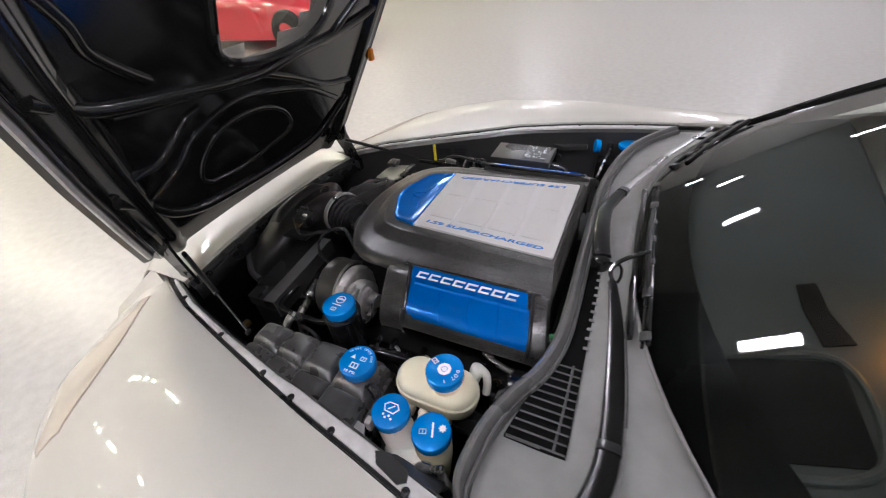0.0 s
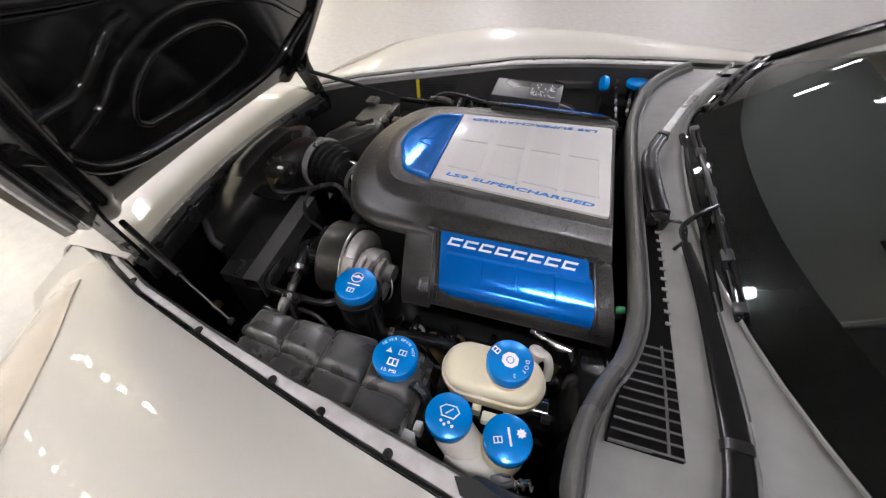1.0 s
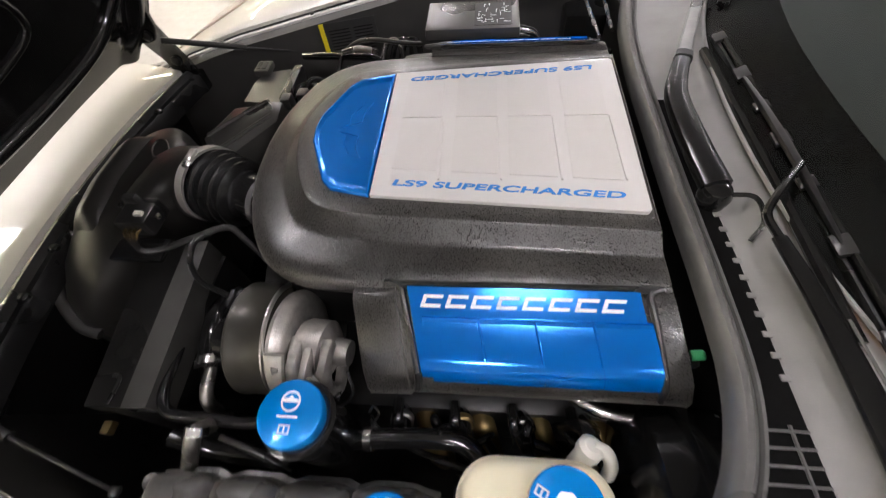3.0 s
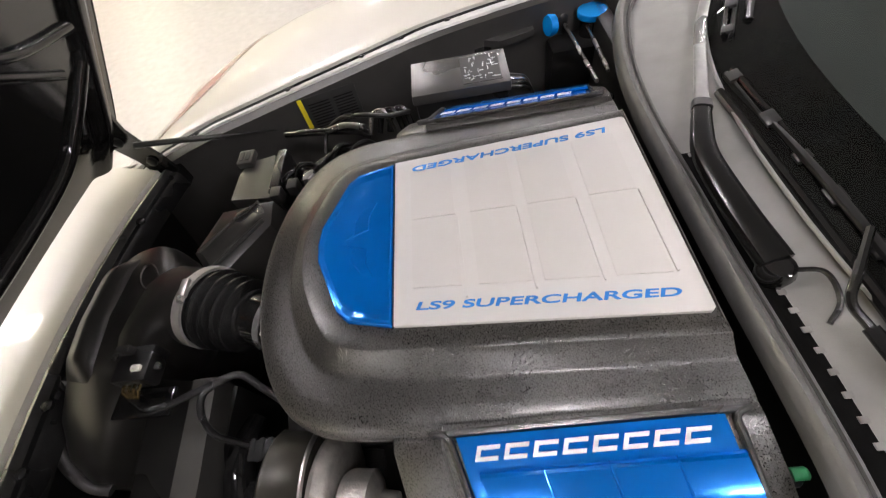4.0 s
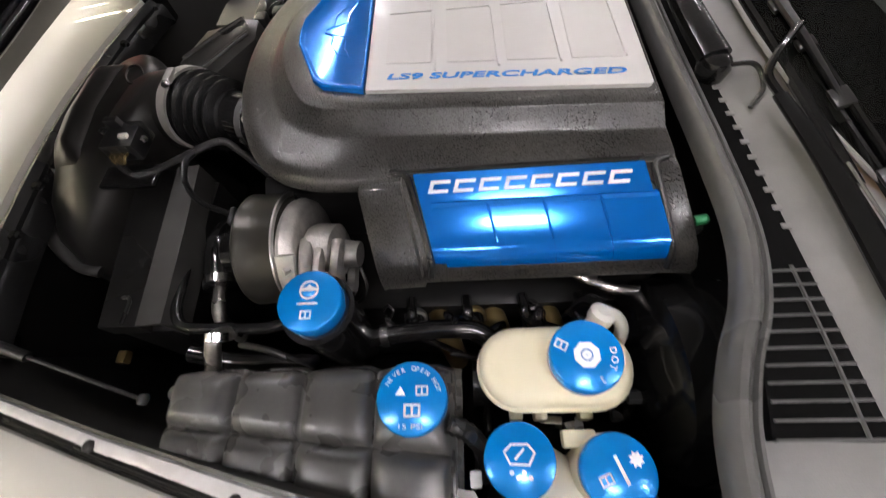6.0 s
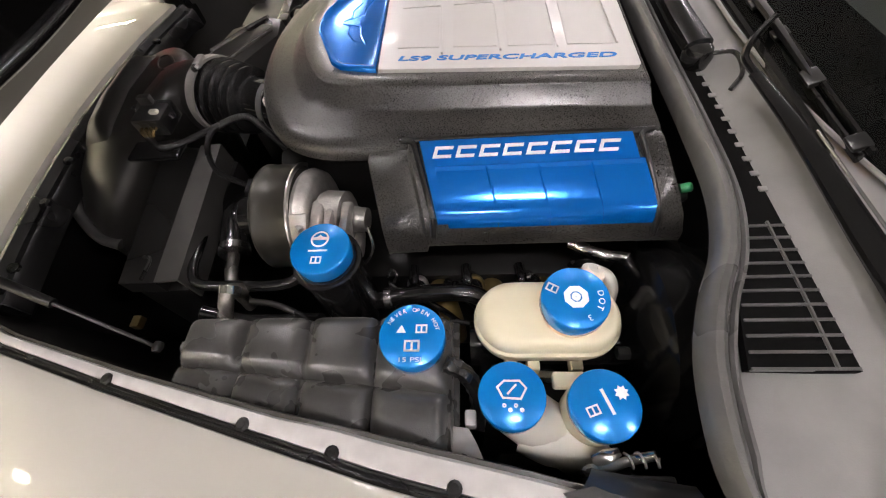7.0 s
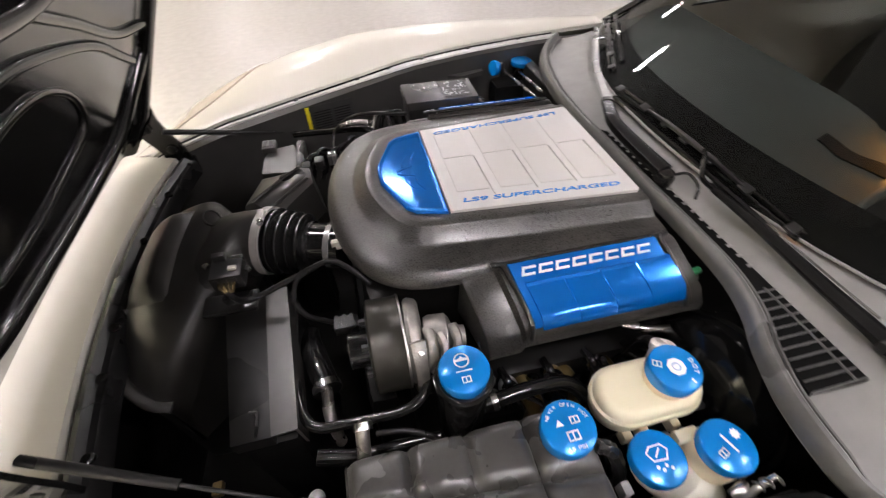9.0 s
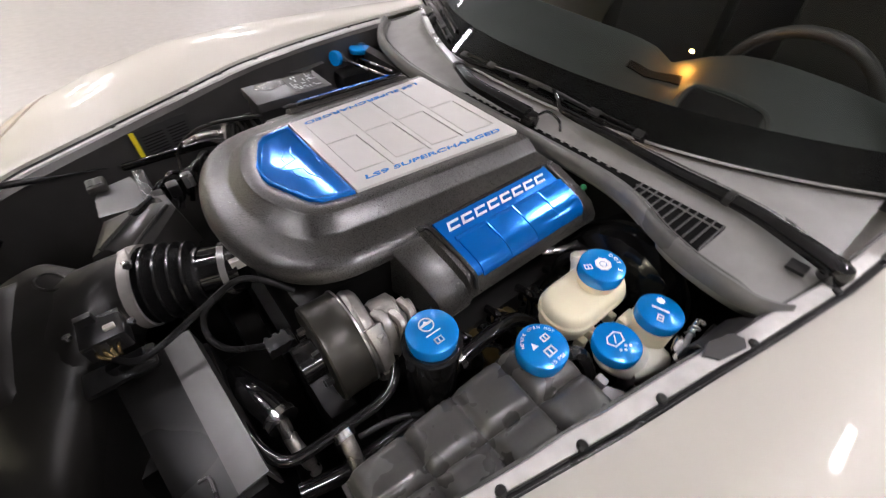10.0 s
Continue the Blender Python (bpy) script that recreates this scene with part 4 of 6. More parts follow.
def frame_mark(c, name, w, h, at, turn=0.0, t=0.0016):
    """A small printed frame with a bar across."""
    bm = bmesh.new()
    m = Matrix.Translation(at) @ Matrix.Rotation(radians(turn), 4, "Z")
    for x0, x1, y0, y1 in ((-w, w, -h, -h + t), (-w, w, h - t, h), (-w, -w + t, -h, h), (w - t, w, -h, h), (-t / 2, t / 2, -h, h)):
        box((x0, y0, 0.0002), (x1, y1, 0.0007), bm, m)
    return part(name, bm, WHITE_PRINT, c, smooth=False)


def ring_outline(r0, r1, a0=0.0, a1=360.0, n=20):
    aa = [radians(a0 + (a1 - a0) * k / n) for k in range(n + 1)]
    return [(r1 * math.cos(a), r1 * math.sin(a)) for a in aa] + [(r0 * math.cos(a), r0 * math.sin(a)) for a in aa[::-1]]


def arc_words(words, o, r, start, step, size, c, depth=0.0003):
    """Letters set round a circle, their tops outwards; degrees."""
    for k, ch in enumerate(words):
        if ch == " ":
            continue
        a = start - step * k
        lettering(ch, size, Matrix.Translation(o + Vector((r * math.cos(radians(a)), r * math.sin(radians(a)), 0.0004))) @ Matrix.Rotation(radians(a - 90), 4, "Z") @ Matrix.Translation((-size * 0.3, 0, 0)), WHITE_PRINT, c, "cap_lettering", depth)


tank = thing("coolant_tank", (-0.22, -0.52, 0.50), "black quilted plastic coolant tank with a blue cap", "coolant tank")
COLS = [-0.376, -0.304, -0.229, -0.151, -0.072]


def tank_valley(x):
    return -0.505 - 0.10 * (x + 0.305)


def tank_front(x):
    return -(lerp_table(x, GAP)[0] - flange_width(x) - 0.0125)


def swell(d, r):
    """A rounded shoulder that rises from a valley to full height at distance r."""
    return math.sqrt(max(0.0, 1 - (1 - min(1.0, d / r)) ** 2))


def tank_top(x, y):
    gx = min(abs(x - c) for c in COLS)
    v = tank_valley(x)
    gy = min(-0.443 - y, y - v) if y > v else v - y
    return 0.7765 + 0.015 * swell(gx, 0.015) * swell(gy, 0.015) + 0.005 * swell(gx, 0.037) * swell(gy, 0.034) - 0.10 * max(0.0, v - y)


bm = bmesh.new()
nx, ny = 96, 56
grid = {}
for i in range(nx + 1):
    x = COLS[0] + (COLS[-1] - COLS[0]) * i / nx
    for j in range(ny + 1):
        y = tank_front(x) + (-0.443 - tank_front(x)) * j / ny
        # the back edge swings in between the pillows
        y -= 0.006 * max(0.0, 1 - min(abs(x - c) for c in COLS) / 0.016) * max(0.0, (j / ny - 0.7) / 0.3)
        grid[i, j] = bm.verts.new((x, y, tank_top(x, y)))
for i in range(nx):
    for j in range(ny):
        bm.faces.new((grid[i, j], grid[i + 1, j], grid[i + 1, j + 1], grid[i, j + 1]))
rim = [grid[i, 0] for i in range(nx + 1)] + [grid[nx, j] for j in range(1, ny + 1)] + [grid[i, ny] for i in range(nx - 1, -1, -1)] + [grid[0, j] for j in range(ny - 1, 0, -1)]
prev = rim
for d, o in ((0.004, 0.0025), (0.012, 0.004), (0.028, 0.004), (0.030, 0.010), (0.036, 0.010), (0.038, 0.004), (0.12, 0.003), (0.25, 0.0)):
    nxt = []
    for v in rim:
        ox = o if v.co.x > -0.0725 else -o if v.co.x < -0.3755 else 0.0
        nxt.append(bm.verts.new((v.co.x + ox, v.co.y + (o if v.co.y > -0.455 else 0.0), 0.777 - d)))
    for a, b in zip(range(len(rim)), list(range(1, len(rim))) + [0]):
        bm.faces.new((prev[a], prev[b], nxt[b], nxt[a]))
    prev = nxt
body = part("tank_body", bm, TANK_BLACK, tank, "black quilted plastic tank body")
# thin moulding beads in the valleys
part("moulding_bead", tube([(x, tank_valley(x), 0.7772) for x in (-0.374, -0.30, -0.22, -0.15, -0.074)], 0.0011, 6, 4), TANK_BLACK, body)
for x in COLS[1:-1]:
    part("moulding_bead", tube([(x, -0.452, 0.7772), (x, tank_valley(x), 0.7774), (x, tank_front(x), 0.7776 - 0.10 * (tank_valley(x) - tank_front(x)))], 0.0011, 6, 4), TANK_BLACK, body)
part("filler_neck", lathe([(0.030, -0.05), (0.030, -0.012), (0.026, 0)], (-0.107, -0.479, 0.806), sides=28), TANK_BLACK, tank)
c = cap((-0.107, -0.479, 0.821), 0.034, tank, "blue anodised cap with white warning symbols", 0.022)
o = Vector((-0.107, -0.479, 0.821))
arc_words("NEVER OPEN HOT", o, 0.0245, 150, 10.5, 0.0062, c)
mark(c, "warning_triangle", [(-0.0065, 0), (0.0035, 0), (-0.0015, 0.0085)], o + Vector((-0.009, 0.002, 0)))
frame_mark(c, "manual_symbol", 0.006, 0.0045, o + Vector((0.010, 0.006, 0)))
frame_mark(c, "tank_symbol", 0.008, 0.006, o + Vector((0.001, -0.0115, 0)), 0, 0.0022)
lettering("15 PSI", 0.0065, Matrix.Translation(o + Vector((-0.011, -0.0275, 0.0004))), WHITE_PRINT, c, "cap_lettering", 0.0003, width=0.022)
part("overflow_hose", tube([(-0.075, -0.50, 0.792), (-0.055, -0.508, 0.785), (-0.042, -0.525, 0.75), (-0.045, -0.555, 0.70), (-0.05, -0.57, 0.64)], 0.0085, 8, 6, wave=0.0015), RUBBER, tank, "ribbed black overflow hose")

brake = thing("brake_fluid_reservoir", (0.03, -0.447, 0.62), "ivory plastic brake fluid reservoir with a blue cap", "reservoir")


def stadium(cx, cy, l, r, n=14):
    pts = [(cx + l / 2 + r * math.cos(a), cy + r * math.sin(a)) for a in [math.pi * (-0.5 + k / n) for k in range(n + 1)]]
    return pts + [(cx - l / 2 - r * math.cos(a), cy - r * math.sin(a)) for a in [math.pi * (-0.5 + k / n) for k in range(n + 1)]]


rings = []
for z, g in ((0.735, -0.010), (0.745, -0.003), (0.768, -0.002), (0.769, 0.0025), (0.777, 0.0025), (0.779, -0.001), (0.788, -0.001), (0.793, -0.004), (0.796, -0.007), (0.7975, -0.012), (0.798, -0.020)):
    rings.append([(x, y, z) for x, y in stadium(0.036, -0.446, 0.074, 0.041 + g)])
part("reservoir_body", loft(rings, True, True, True), IVORY, brake, "ivory plastic reservoir body")
part("filler_neck", lathe([(0.029, -0.04), (0.029, 0)], (0.057, -0.447, 0.82), sides=28), IVORY, brake)
c = cap((0.057, -0.447, 0.836), 0.0335, brake, "blue anodised cap with a white octagon", 0.022)
o = Vector((0.057, -0.447, 0.836))
mark(c, "octagon", ring_outline(0.006, 0.0125, 22.5, 382.5, 8), o)
mark(c, "centre_dot", ring_outline(0.0005, 0.0045, 0, 360, 12), o)
frame_mark(c, "manual_symbol", 0.006, 0.0045, o + Vector((-0.022, 0.010, 0)), -30)
arc_words("DOT 3", o, 0.0215, 8, 19, 0.0085, c)
fitting = part("level_sensor", lathe([(0.012, -0.03), (0.012, 0.0), (0.014, 0.001), (0.014, 0.012), (0.009, 0.016), (0, 0.016)], (0.093, -0.394, 0.772), (0.3, 0.4, 1), 16), MILKY, brake, "small white fitting")
part("fitting_spout", tube([(0.098, -0.388, 0.780), (0.112, -0.394, 0.776), (0.118, -0.404, 0.764), (0.118, -0.412, 0.745)], 0.0075, 12, 5), MILKY, fitting)
for x in (-0.004, 0.022, 0.070):
    part("reservoir_foot", box((x - 0.007, -0.494, 0.722), (x + 0.007, -0.478, 0.744)), IVORY, brake, bevel=0.003)
part("line_nut", lathe([(0.008, -0.012), (0.008, 0.012), (0.005, 0.014), (0, 0.014)], (0.036, -0.492, 0.712), (1, -0.1, 0.1), 6), STEEL, brake, "small steel line nut")
part("line_nut", lathe([(0.007, -0.010), (0.007, 0.010), (0, 0.011)], (0.062, -0.496, 0.706), (1, 0.2, 0), 6), STEEL, brake, "small steel line nut")
part("master_cylinder", tube([(-0.05, -0.445, 0.69), (0.05, -0.445, 0.69), (0.14, -0.445, 0.69)], 0.028, 14, 3), GLOSS_BLACK, brake, "black master cylinder")
for x in (0.0, 0.06):
    part("outlet", lathe([(0.010, 0.0), (0.010, 0.05)], (x, -0.446, 0.69), sides=12), IVORY, brake)
BOOSTER = material("black_booster_paint", (0.004, 0.004, 0.004), 0.16, 0, 0, 0.2, 30, 0.05, 200, spec=0.3)
booster = thing("brake_booster", (0.20, -0.43, 0.55), "black drum-shaped brake booster", "brake booster")
part("drum", lathe([(0.03, -0.075), (0.06, -0.07), (0.10, -0.06), (0.118, -0.045), (0.120, -0.01), (0.126, -0.006), (0.126, 0.004), (0.118, 0.01), (0.115, 0.06), (0, 0.06)], (0.205, -0.44, 0.685), (1, 0, 0), 40), BOOSTER, booster)
part("crimped_rim", lathe([(0.119, -0.012), (0.128, -0.010), (0.129, 0.0), (0.126, 0.006), (0.119, 0.007)], (0.205, -0.44, 0.685), (1, 0, 0), 40), BOOSTER, booster)
for k in range(4):
    a = radians(35 + 90 * k)
    part("stud", lathe([(0.008, -0.014), (0.008, 0.002), (0.004, 0.002), (0, 0.002)], (0.135, -0.44 + 0.052 * math.cos(a), 0.685 + 0.052 * math.sin(a)), (1, 0, 0), 6), DARK_METAL, booster)

clutch = thing("clutch_fluid_reservoir", (0.073, -0.541, 0.64), "small ivory clutch fluid reservoir with a blue cap", "reservoir")
part("reservoir_body", lathe([(0.020, -0.15), (0.026, -0.10), (0.031, -0.06), (0.032, -0.02), (0.028, -0.012)], (0.073, -0.541, 0.805), sides=24), IVORY, clutch, "ivory plastic reservoir body")
c = cap((0.0745, -0.542, 0.809), 0.0325, clutch, "blue anodised cap with white symbols")
o = Vector((0.0745, -0.542, 0.809))
frame_mark(c, "manual_symbol", 0.006, 0.0045, o + Vector((-0.012, -0.006, 0)), 20)
mark(c, "fluid_symbol", [(-0.0015, -0.012), (0.0015, -0.012), (0.0015, 0.012), (-0.0015, 0.012)], o + Vector((0.002, 0.002, 0)), 20)
mark(c, "gear_symbol", [(0.007 * math.cos(a) * (1 if k % 2 else 0.65), 0.007 * math.sin(a) * (1 if k % 2 else 0.65)) for k, a in enumerate([2 * math.pi * k / 16 for k in range(16)])], o + Vector((0.016, 0.010, 0)))

part("reservoir_ear", box((0.034, -0.522, 0.772), (0.066, -0.506, 0.786)), IVORY, clutch, "ivory moulded ear", bevel=0.003)

washer = thing("washer_fluid_bottle", (0.0, -0.535, 0.50), "milky plastic washer bottle neck with a blue cap", "washer bottle")
part("neck", tube([(-0.009, -0.532, 0.79), (-0.004, -0.536, 0.768), (0.022, -0.550, 0.742), (0.058, -0.566, 0.715), (0.085, -0.575, 0.65), (0.09, -0.57, 0.50)], 0.0295, 18, 5), MILKY, washer, "milky plastic filler neck")
part("bottle_shoulder", bar([(0.004, -0.556, 0.742), (0.030, -0.566, 0.744), (0.058, -0.572, 0.742), (0.074, -0.570, 0.736)], [0.022, 0.024, 0.021, 0.012], [0.018, 0.019, 0.016, 0.010], 14, 5), MILKY, washer, "milky plastic bottle shoulder")
c = cap((-0.009, -0.532, 0.799), 0.033, washer, "blue anodised cap with a white windshield symbol")
o = Vector((-0.009, -0.532, 0.799))
for a, b in (((-0.014, 0.007), (-0.007, 0.013)), ((-0.007, 0.013), (0.008, 0.013)), ((0.008, 0.013), (0.014, 0.006)), ((0.014, 0.006), (0.008, -0.004)), ((0.008, -0.004), (-0.009, -0.003)), ((-0.009, -0.003), (-0.014, 0.007)), ((-0.004, 0.001), (0.004, 0.009))):
    l = math.hypot(b[0] - a[0], b[1] - a[1])
    mark(c, "windshield_symbol", [(-0.0008, -0.001), (l + 0.0008, -0.001), (l + 0.0008, 0.001), (-0.0008, 0.001)], o + Vector((a[0], a[1], 0)), math.degrees(math.atan2(b[1] - a[1], b[0] - a[0])))
for k in range(4):
    mark(c, "water_symbol", ring_outline(0.0005, 0.0022, 0, 360, 8), o + Vector((-0.008 + 0.0055 * k, -0.010 - 0.004 * (k % 2), 0)))

steer = thing("power_steering_reservoir", (-0.213, -0.385, 0.62), "black power steering reservoir with a blue cap", "reservoir")
part("reservoir_body", lathe([(0.030, -0.19), (0.036, -0.16), (0.038, -0.03), (0.036, -0.018)], (-0.213, -0.385, 0.838), sides=28), GLOSS_BLACK, steer, "black plastic reservoir body")
part("neck_ring", lathe([(0.036, -0.003), (0.0405, -0.002), (0.0405, 0.003), (0.036, 0.004)], (-0.213, -0.385, 0.812), sides=28), GLOSS_BLACK, steer, "black ring below the cap")
c = cap((-0.213, -0.385, 0.841), 0.034, steer, "blue anodised cap with a white steering wheel symbol", 0.02)
o = Vector((-0.213, -0.385, 0.841))
mark(c, "wheel_ring", ring_outline(0.0085, 0.0105, 0, 360, 24), o + Vector((-0.001, 0.011, 0)))
mark(c, "wheel_spokes", [(-0.009, -0.001), (0.009, -0.001), (0.009, 0.002), (0.003, 0.003), (0, 0.006), (-0.003, 0.003), (-0.009, 0.002)], o + Vector((-0.001, 0.011, 0)))
mark(c, "fluid_line", [(-0.011, -0.001), (0.011, -0.001), (0.011, 0.001), (-0.011, 0.001)], o + Vector((-0.001, -0.004, 0)))
frame_mark(c, "manual_symbol", 0.006, 0.0045, o + Vector((-0.001, -0.016, 0)))

# ---- corner by the cowl: plastic bracket and steel latch ----
corner = thing("corner_bracket", (0.075, -0.615, 0.80), "charcoal plastic bracket set into the flange by the cowl", "bracket")
part("bracket_plate", prism([(0.022, -0.613), (0.033, -0.629), (0.074, -0.6415), (0.086, -0.634), (0.082, -0.621), (0.045, -0.608)], 0.800, 0.8425), CHARCOAL, corner, bevel=0.004)
slope = [[(0.036, -0.611, 0.838), (0.082, -0.622, 0.839), (0.130, -0.630, 0.839)], [(0.046, -0.601, 0.826), (0.086, -0.612, 0.827), (0.132, -0.618, 0.830)], [(0.056, -0.593, 0.797), (0.092, -0.600, 0.800), (0.136, -0.606, 0.806)], [(0.058, -0.592, 0.740), (0.094, -0.598, 0.740), (0.138, -0.604, 0.740)]]
part("bracket_slope", shell(slope, 0.004), CHARCOAL, corner)
part("bracket_wall", box((0.055, -0.612, 0.56), (0.125, -0.598, 0.800)), BAY_BLACK, corner, bevel=0.004)
latch = thing("hood_latch", (0.085, -0.590, 0.74), "bright steel hood latch with a small spring", "latch")
part("latch_post", box((0.070, -0.600, 0.58), (0.100, -0.582, 0.765)), BAY_BLACK, latch, bevel=0.004)
part("latch_rod", tube([(0.058, -0.596, 0.764), (0.076, -0.592, 0.774), (0.094, -0.586, 0.786), (0.112, -0.583, 0.800)], 0.0042, 10, 4), STEEL, latch, "bright steel rod")
part("latch_claw", bar([(0.066, -0.586, 0.768), (0.078, -0.582, 0.776), (0.088, -0.578, 0.775)], [0.006, 0.007, 0.004], [0.004, 0.005, 0.003], 10, 4), STEEL, latch, "polished steel claw")
part("latch_spring", tube([(0.090 + 0.0016 * k, -0.586 + 0.006 * math.cos(k * 1.1), 0.784 + 0.006 * math.sin(k * 1.1) + 0.001 * k) for k in range(17)], 0.0014, 6, 2), CLIP_GREY, latch, "small steel spring")
part("latch_nut", lathe([(0.007, -0.004), (0.007, 0.004), (0.004, 0.007), (0, 0.007)], (0.062, -0.594, 0.767), (0.3, -0.2, 0.9), 6), STEEL, latch)

# ---- air intake ----
intake = thing("air_intake", (-0.60, -0.02, 0.45), "black moulded air box with a ribbed rubber intake hose", "air intake")


def egg(x, cy, w, z0, z1, n=28, power=2.6):
    pts = []
    for k in range(n):
        a = 2 * math.pi * k / n
        c, s = math.cos(a), math.sin(a)
        pts.append((x, cy + w * math.copysign(abs(c) ** (2 / power), c), (z0 + z1) / 2 + (z1 - z0) / 2 * math.copysign(abs(s) ** (2 / power), s)))
    return pts


SECT = [(-0.492, -0.009, 0.060, 0.712, 0.832, 2.0), (-0.515, -0.003, 0.063, 0.700, 0.829, 2.1), (-0.537, -0.006, 0.076, 0.67, 0.825, 2.3), (-0.563, -0.018, 0.100, 0.63, 0.819, 2.6),
        (-0.595, -0.015, 0.118, 0.60, 0.808, 2.8), (-0.63, -0.012, 0.122, 0.58, 0.790, 2.8), (-0.67, -0.01, 0.105, 0.56, 0.765, 2.8)]
rings = []
for sec, turn in zip(SECT, (-0.35, -0.30, -0.20, -0.08, 0, 0, 0)):
    rings.append([(x - (y - sec[1]) * math.sin(turn), sec[1] + (y - sec[1]) * math.cos(turn), z) for x, y, z in egg(*sec[:5], power=sec[5])])
bm = loft(rings, True, True, True)
airbox = part("air_box", bm, AIRBOX_BLACK, intake, "black moulded plastic air box")
part("air_box_foot", box((-0.78, -0.18, 0.23), (-0.58, 0.16, 0.56)), BAY_BLACK, intake, bevel=0.02)
# inlet lip on the box
part("inlet_lip", tube([(-0.742, -0.09, 0.735), (-0.752, -0.129, 0.722), (-0.754, -0.165, 0.704), (-0.744, -0.20, 0.680), (-0.712, -0.232, 0.655), (-0.68, -0.240, 0.64)], 0.011, 10, 5), INNER_PANEL, airbox, "grey curved lip of the air inlet")
rings = []
for y, xa, xb, za, zb in ((0.140, -0.685, -0.620, 0.700, 0.710), (0.132, -0.698, -0.604, 0.738, 0.762), (0.110, -0.715, -0.582, 0.760, 0.796), (0.06, -0.733, -0.552, 0.764, 0.812), (-0.02, -0.745, -0.545, 0.758, 0.816),
                          (-0.09, -0.754, -0.556, 0.742, 0.800), (-0.15, -0.754, -0.596, 0.720, 0.762), (-0.20, -0.742, -0.634, 0.688, 0.712), (-0.232, -0.715, -0.668, 0.652, 0.660), (-0.238, -0.705, -0.675, 0.630, 0.635)):
    top = cut_corners([(xa, za - 0.05), (xa + 0.002, za - 0.004), ((xa + xb) / 2, (za + zb) / 2 + 0.012), (xb - 0.006, zb + 0.002), (xb, zb - 0.06)], 3)
    rings.append([(xa + 0.02, y, 0.48)] + [(x, y, z) for x, z in top] + [(xb - 0.02, y, 0.48)])
table = [np.array(rings[k]) for k in range(len(rings))]
rings = [[tuple(p) for p in table[k] * (1 - f) + table[k + 1] * f] for k in range(len(table) - 1) for f in (0, 0.34, 0.67)] + [[tuple(p) for p in table[-1]]]
body = part("box_body", loft(rings, True, True, True), AIRBOX_BLACK, airbox, "black moulded filter housing")
body_tree = BVHTree.FromObject(body, bpy.context.evaluated_depsgraph_get())


def on_box(x, y, lift):
    hit = body_tree.ray_cast(Vector((x, y, 1.3)), Vector((0, 0, -1)))[0]
    return Vector((x, y, (hit.z if hit else 0.74) + lift))


# raised field on the housing, with a rounded face toward the engine
rings = []
for k in range(15):
    f = k / 14
    x, y = -0.628 - 0.024 * f, 0.088 - 0.204 * f
    end = min(1.0, 8 * f + 0.05, 8 * (1 - f) + 0.05)
    rings.append([on_box(x - d, y + 0.25 * d, lift * end - 0.001) for d, lift in ((0, -0.004), (0.002, 0.002), (0.010, 0.010), (0.022, 0.0175), (0.030, 0.0205), (0.036, 0.0205), (0.060, 0.018), (0.078, 0.013), (0.090, 0.0))])
part("raised_field", shell(rings, 0.002), AIRBOX_BLACK, airbox, "raised field with a rounded edge")
dent = []
for k in range(13):
    a = 2 * math.pi * k / 12
    dent.append(on_box(-0.588 + 0.016 * math.cos(a) - 0.012 * math.sin(a), 0.038 + 0.026 * math.sin(a), 0.0005))
part("moulded_oval", tube(dent, 0.0022, 6, 2), AIRBOX_BLACK, airbox)
rings = []
A, B = Vector((-0.490, -0.010, 0.772)), Vector((-0.366, -0.055, 0.774))
axis = (B - A).normalized()
prof = [(-0.004, 0.058), (-0.002, 0.0615), (0.010, 0.0615)]
for k in range(4):
    x, r = 0.012 + 0.0175 * k, 0.0635 - 0.0024 * k
    prof += [(x, r - 0.014), (x + 0.004, r - 0.006), (x + 0.007, r), (x + 0.0105, r), (x + 0.0135, r - 0.006), (x + 0.0165, r - 0.014)]
prof += [(0.083, 0.043), (0.088, 0.043)]
part("bellows", lathe([(r, x) for x, r in prof], A, axis, 44), SATIN_BLACK, intake, "ribbed black rubber bellows")
clamp = part("hose_clamp", lathe([(0.0612, -0.006), (0.0655, -0.006), (0.0655, 0.009), (0.0612, 0.009)], A, axis, 44), CLAMP_STEEL, intake, "bright steel hose clamp")
part("clamp_screw", box((-0.494, -0.028, 0.834), (-0.482, 0.002, 0.843)), CLAMP_STEEL, clamp, bevel=0.003)
part("clamp_nut", lathe([(0.006, -0.004), (0.006, 0.004), (0, 0.004)], (-0.488, -0.031, 0.838), (0, 1, 0), 6), STEEL, clamp)
part("throttle_neck", lathe([(0.040, 0.0), (0.040, 0.034), (0.0425, 0.034), (0.0425, 0.060)], A + axis * 0.084, axis, 36), GLOSS_BLACK, intake, "glossy black throttle neck")
part("neck_band", lathe([(0.042, -0.005), (0.0445, -0.005), (0.0445, 0.005), (0.042, 0.005)], A + axis * 0.124, axis, 36), CLIP_GREY, intake, "grey metal band round the throttle neck")
sensor = part("flow_sensor", box((-0.565, -0.138, 0.795), (-0.515, -0.088, 0.826)), SATIN_BLACK, intake, "black air flow sensor plug", bevel=0.004)
part("sensor_tab", box((-0.560, -0.102, 0.826), (-0.540, -0.092, 0.840)), SATIN_BLACK, sensor, bevel=0.002)
part("sensor_tab", box((-0.535, -0.126, 0.826), (-0.522, -0.118, 0.832)), MILKY, sensor, bevel=0.002)
for k in range(4):
    part("sensor_wire", tube([(-0.553 + 0.008 * k, -0.138, 0.812), (-0.550 + 0.007 * k, -0.148, 0.813), (-0.542 + 0.004 * k, -0.155, 0.808)], 0.0022, 6, 3), BRASS, sensor)
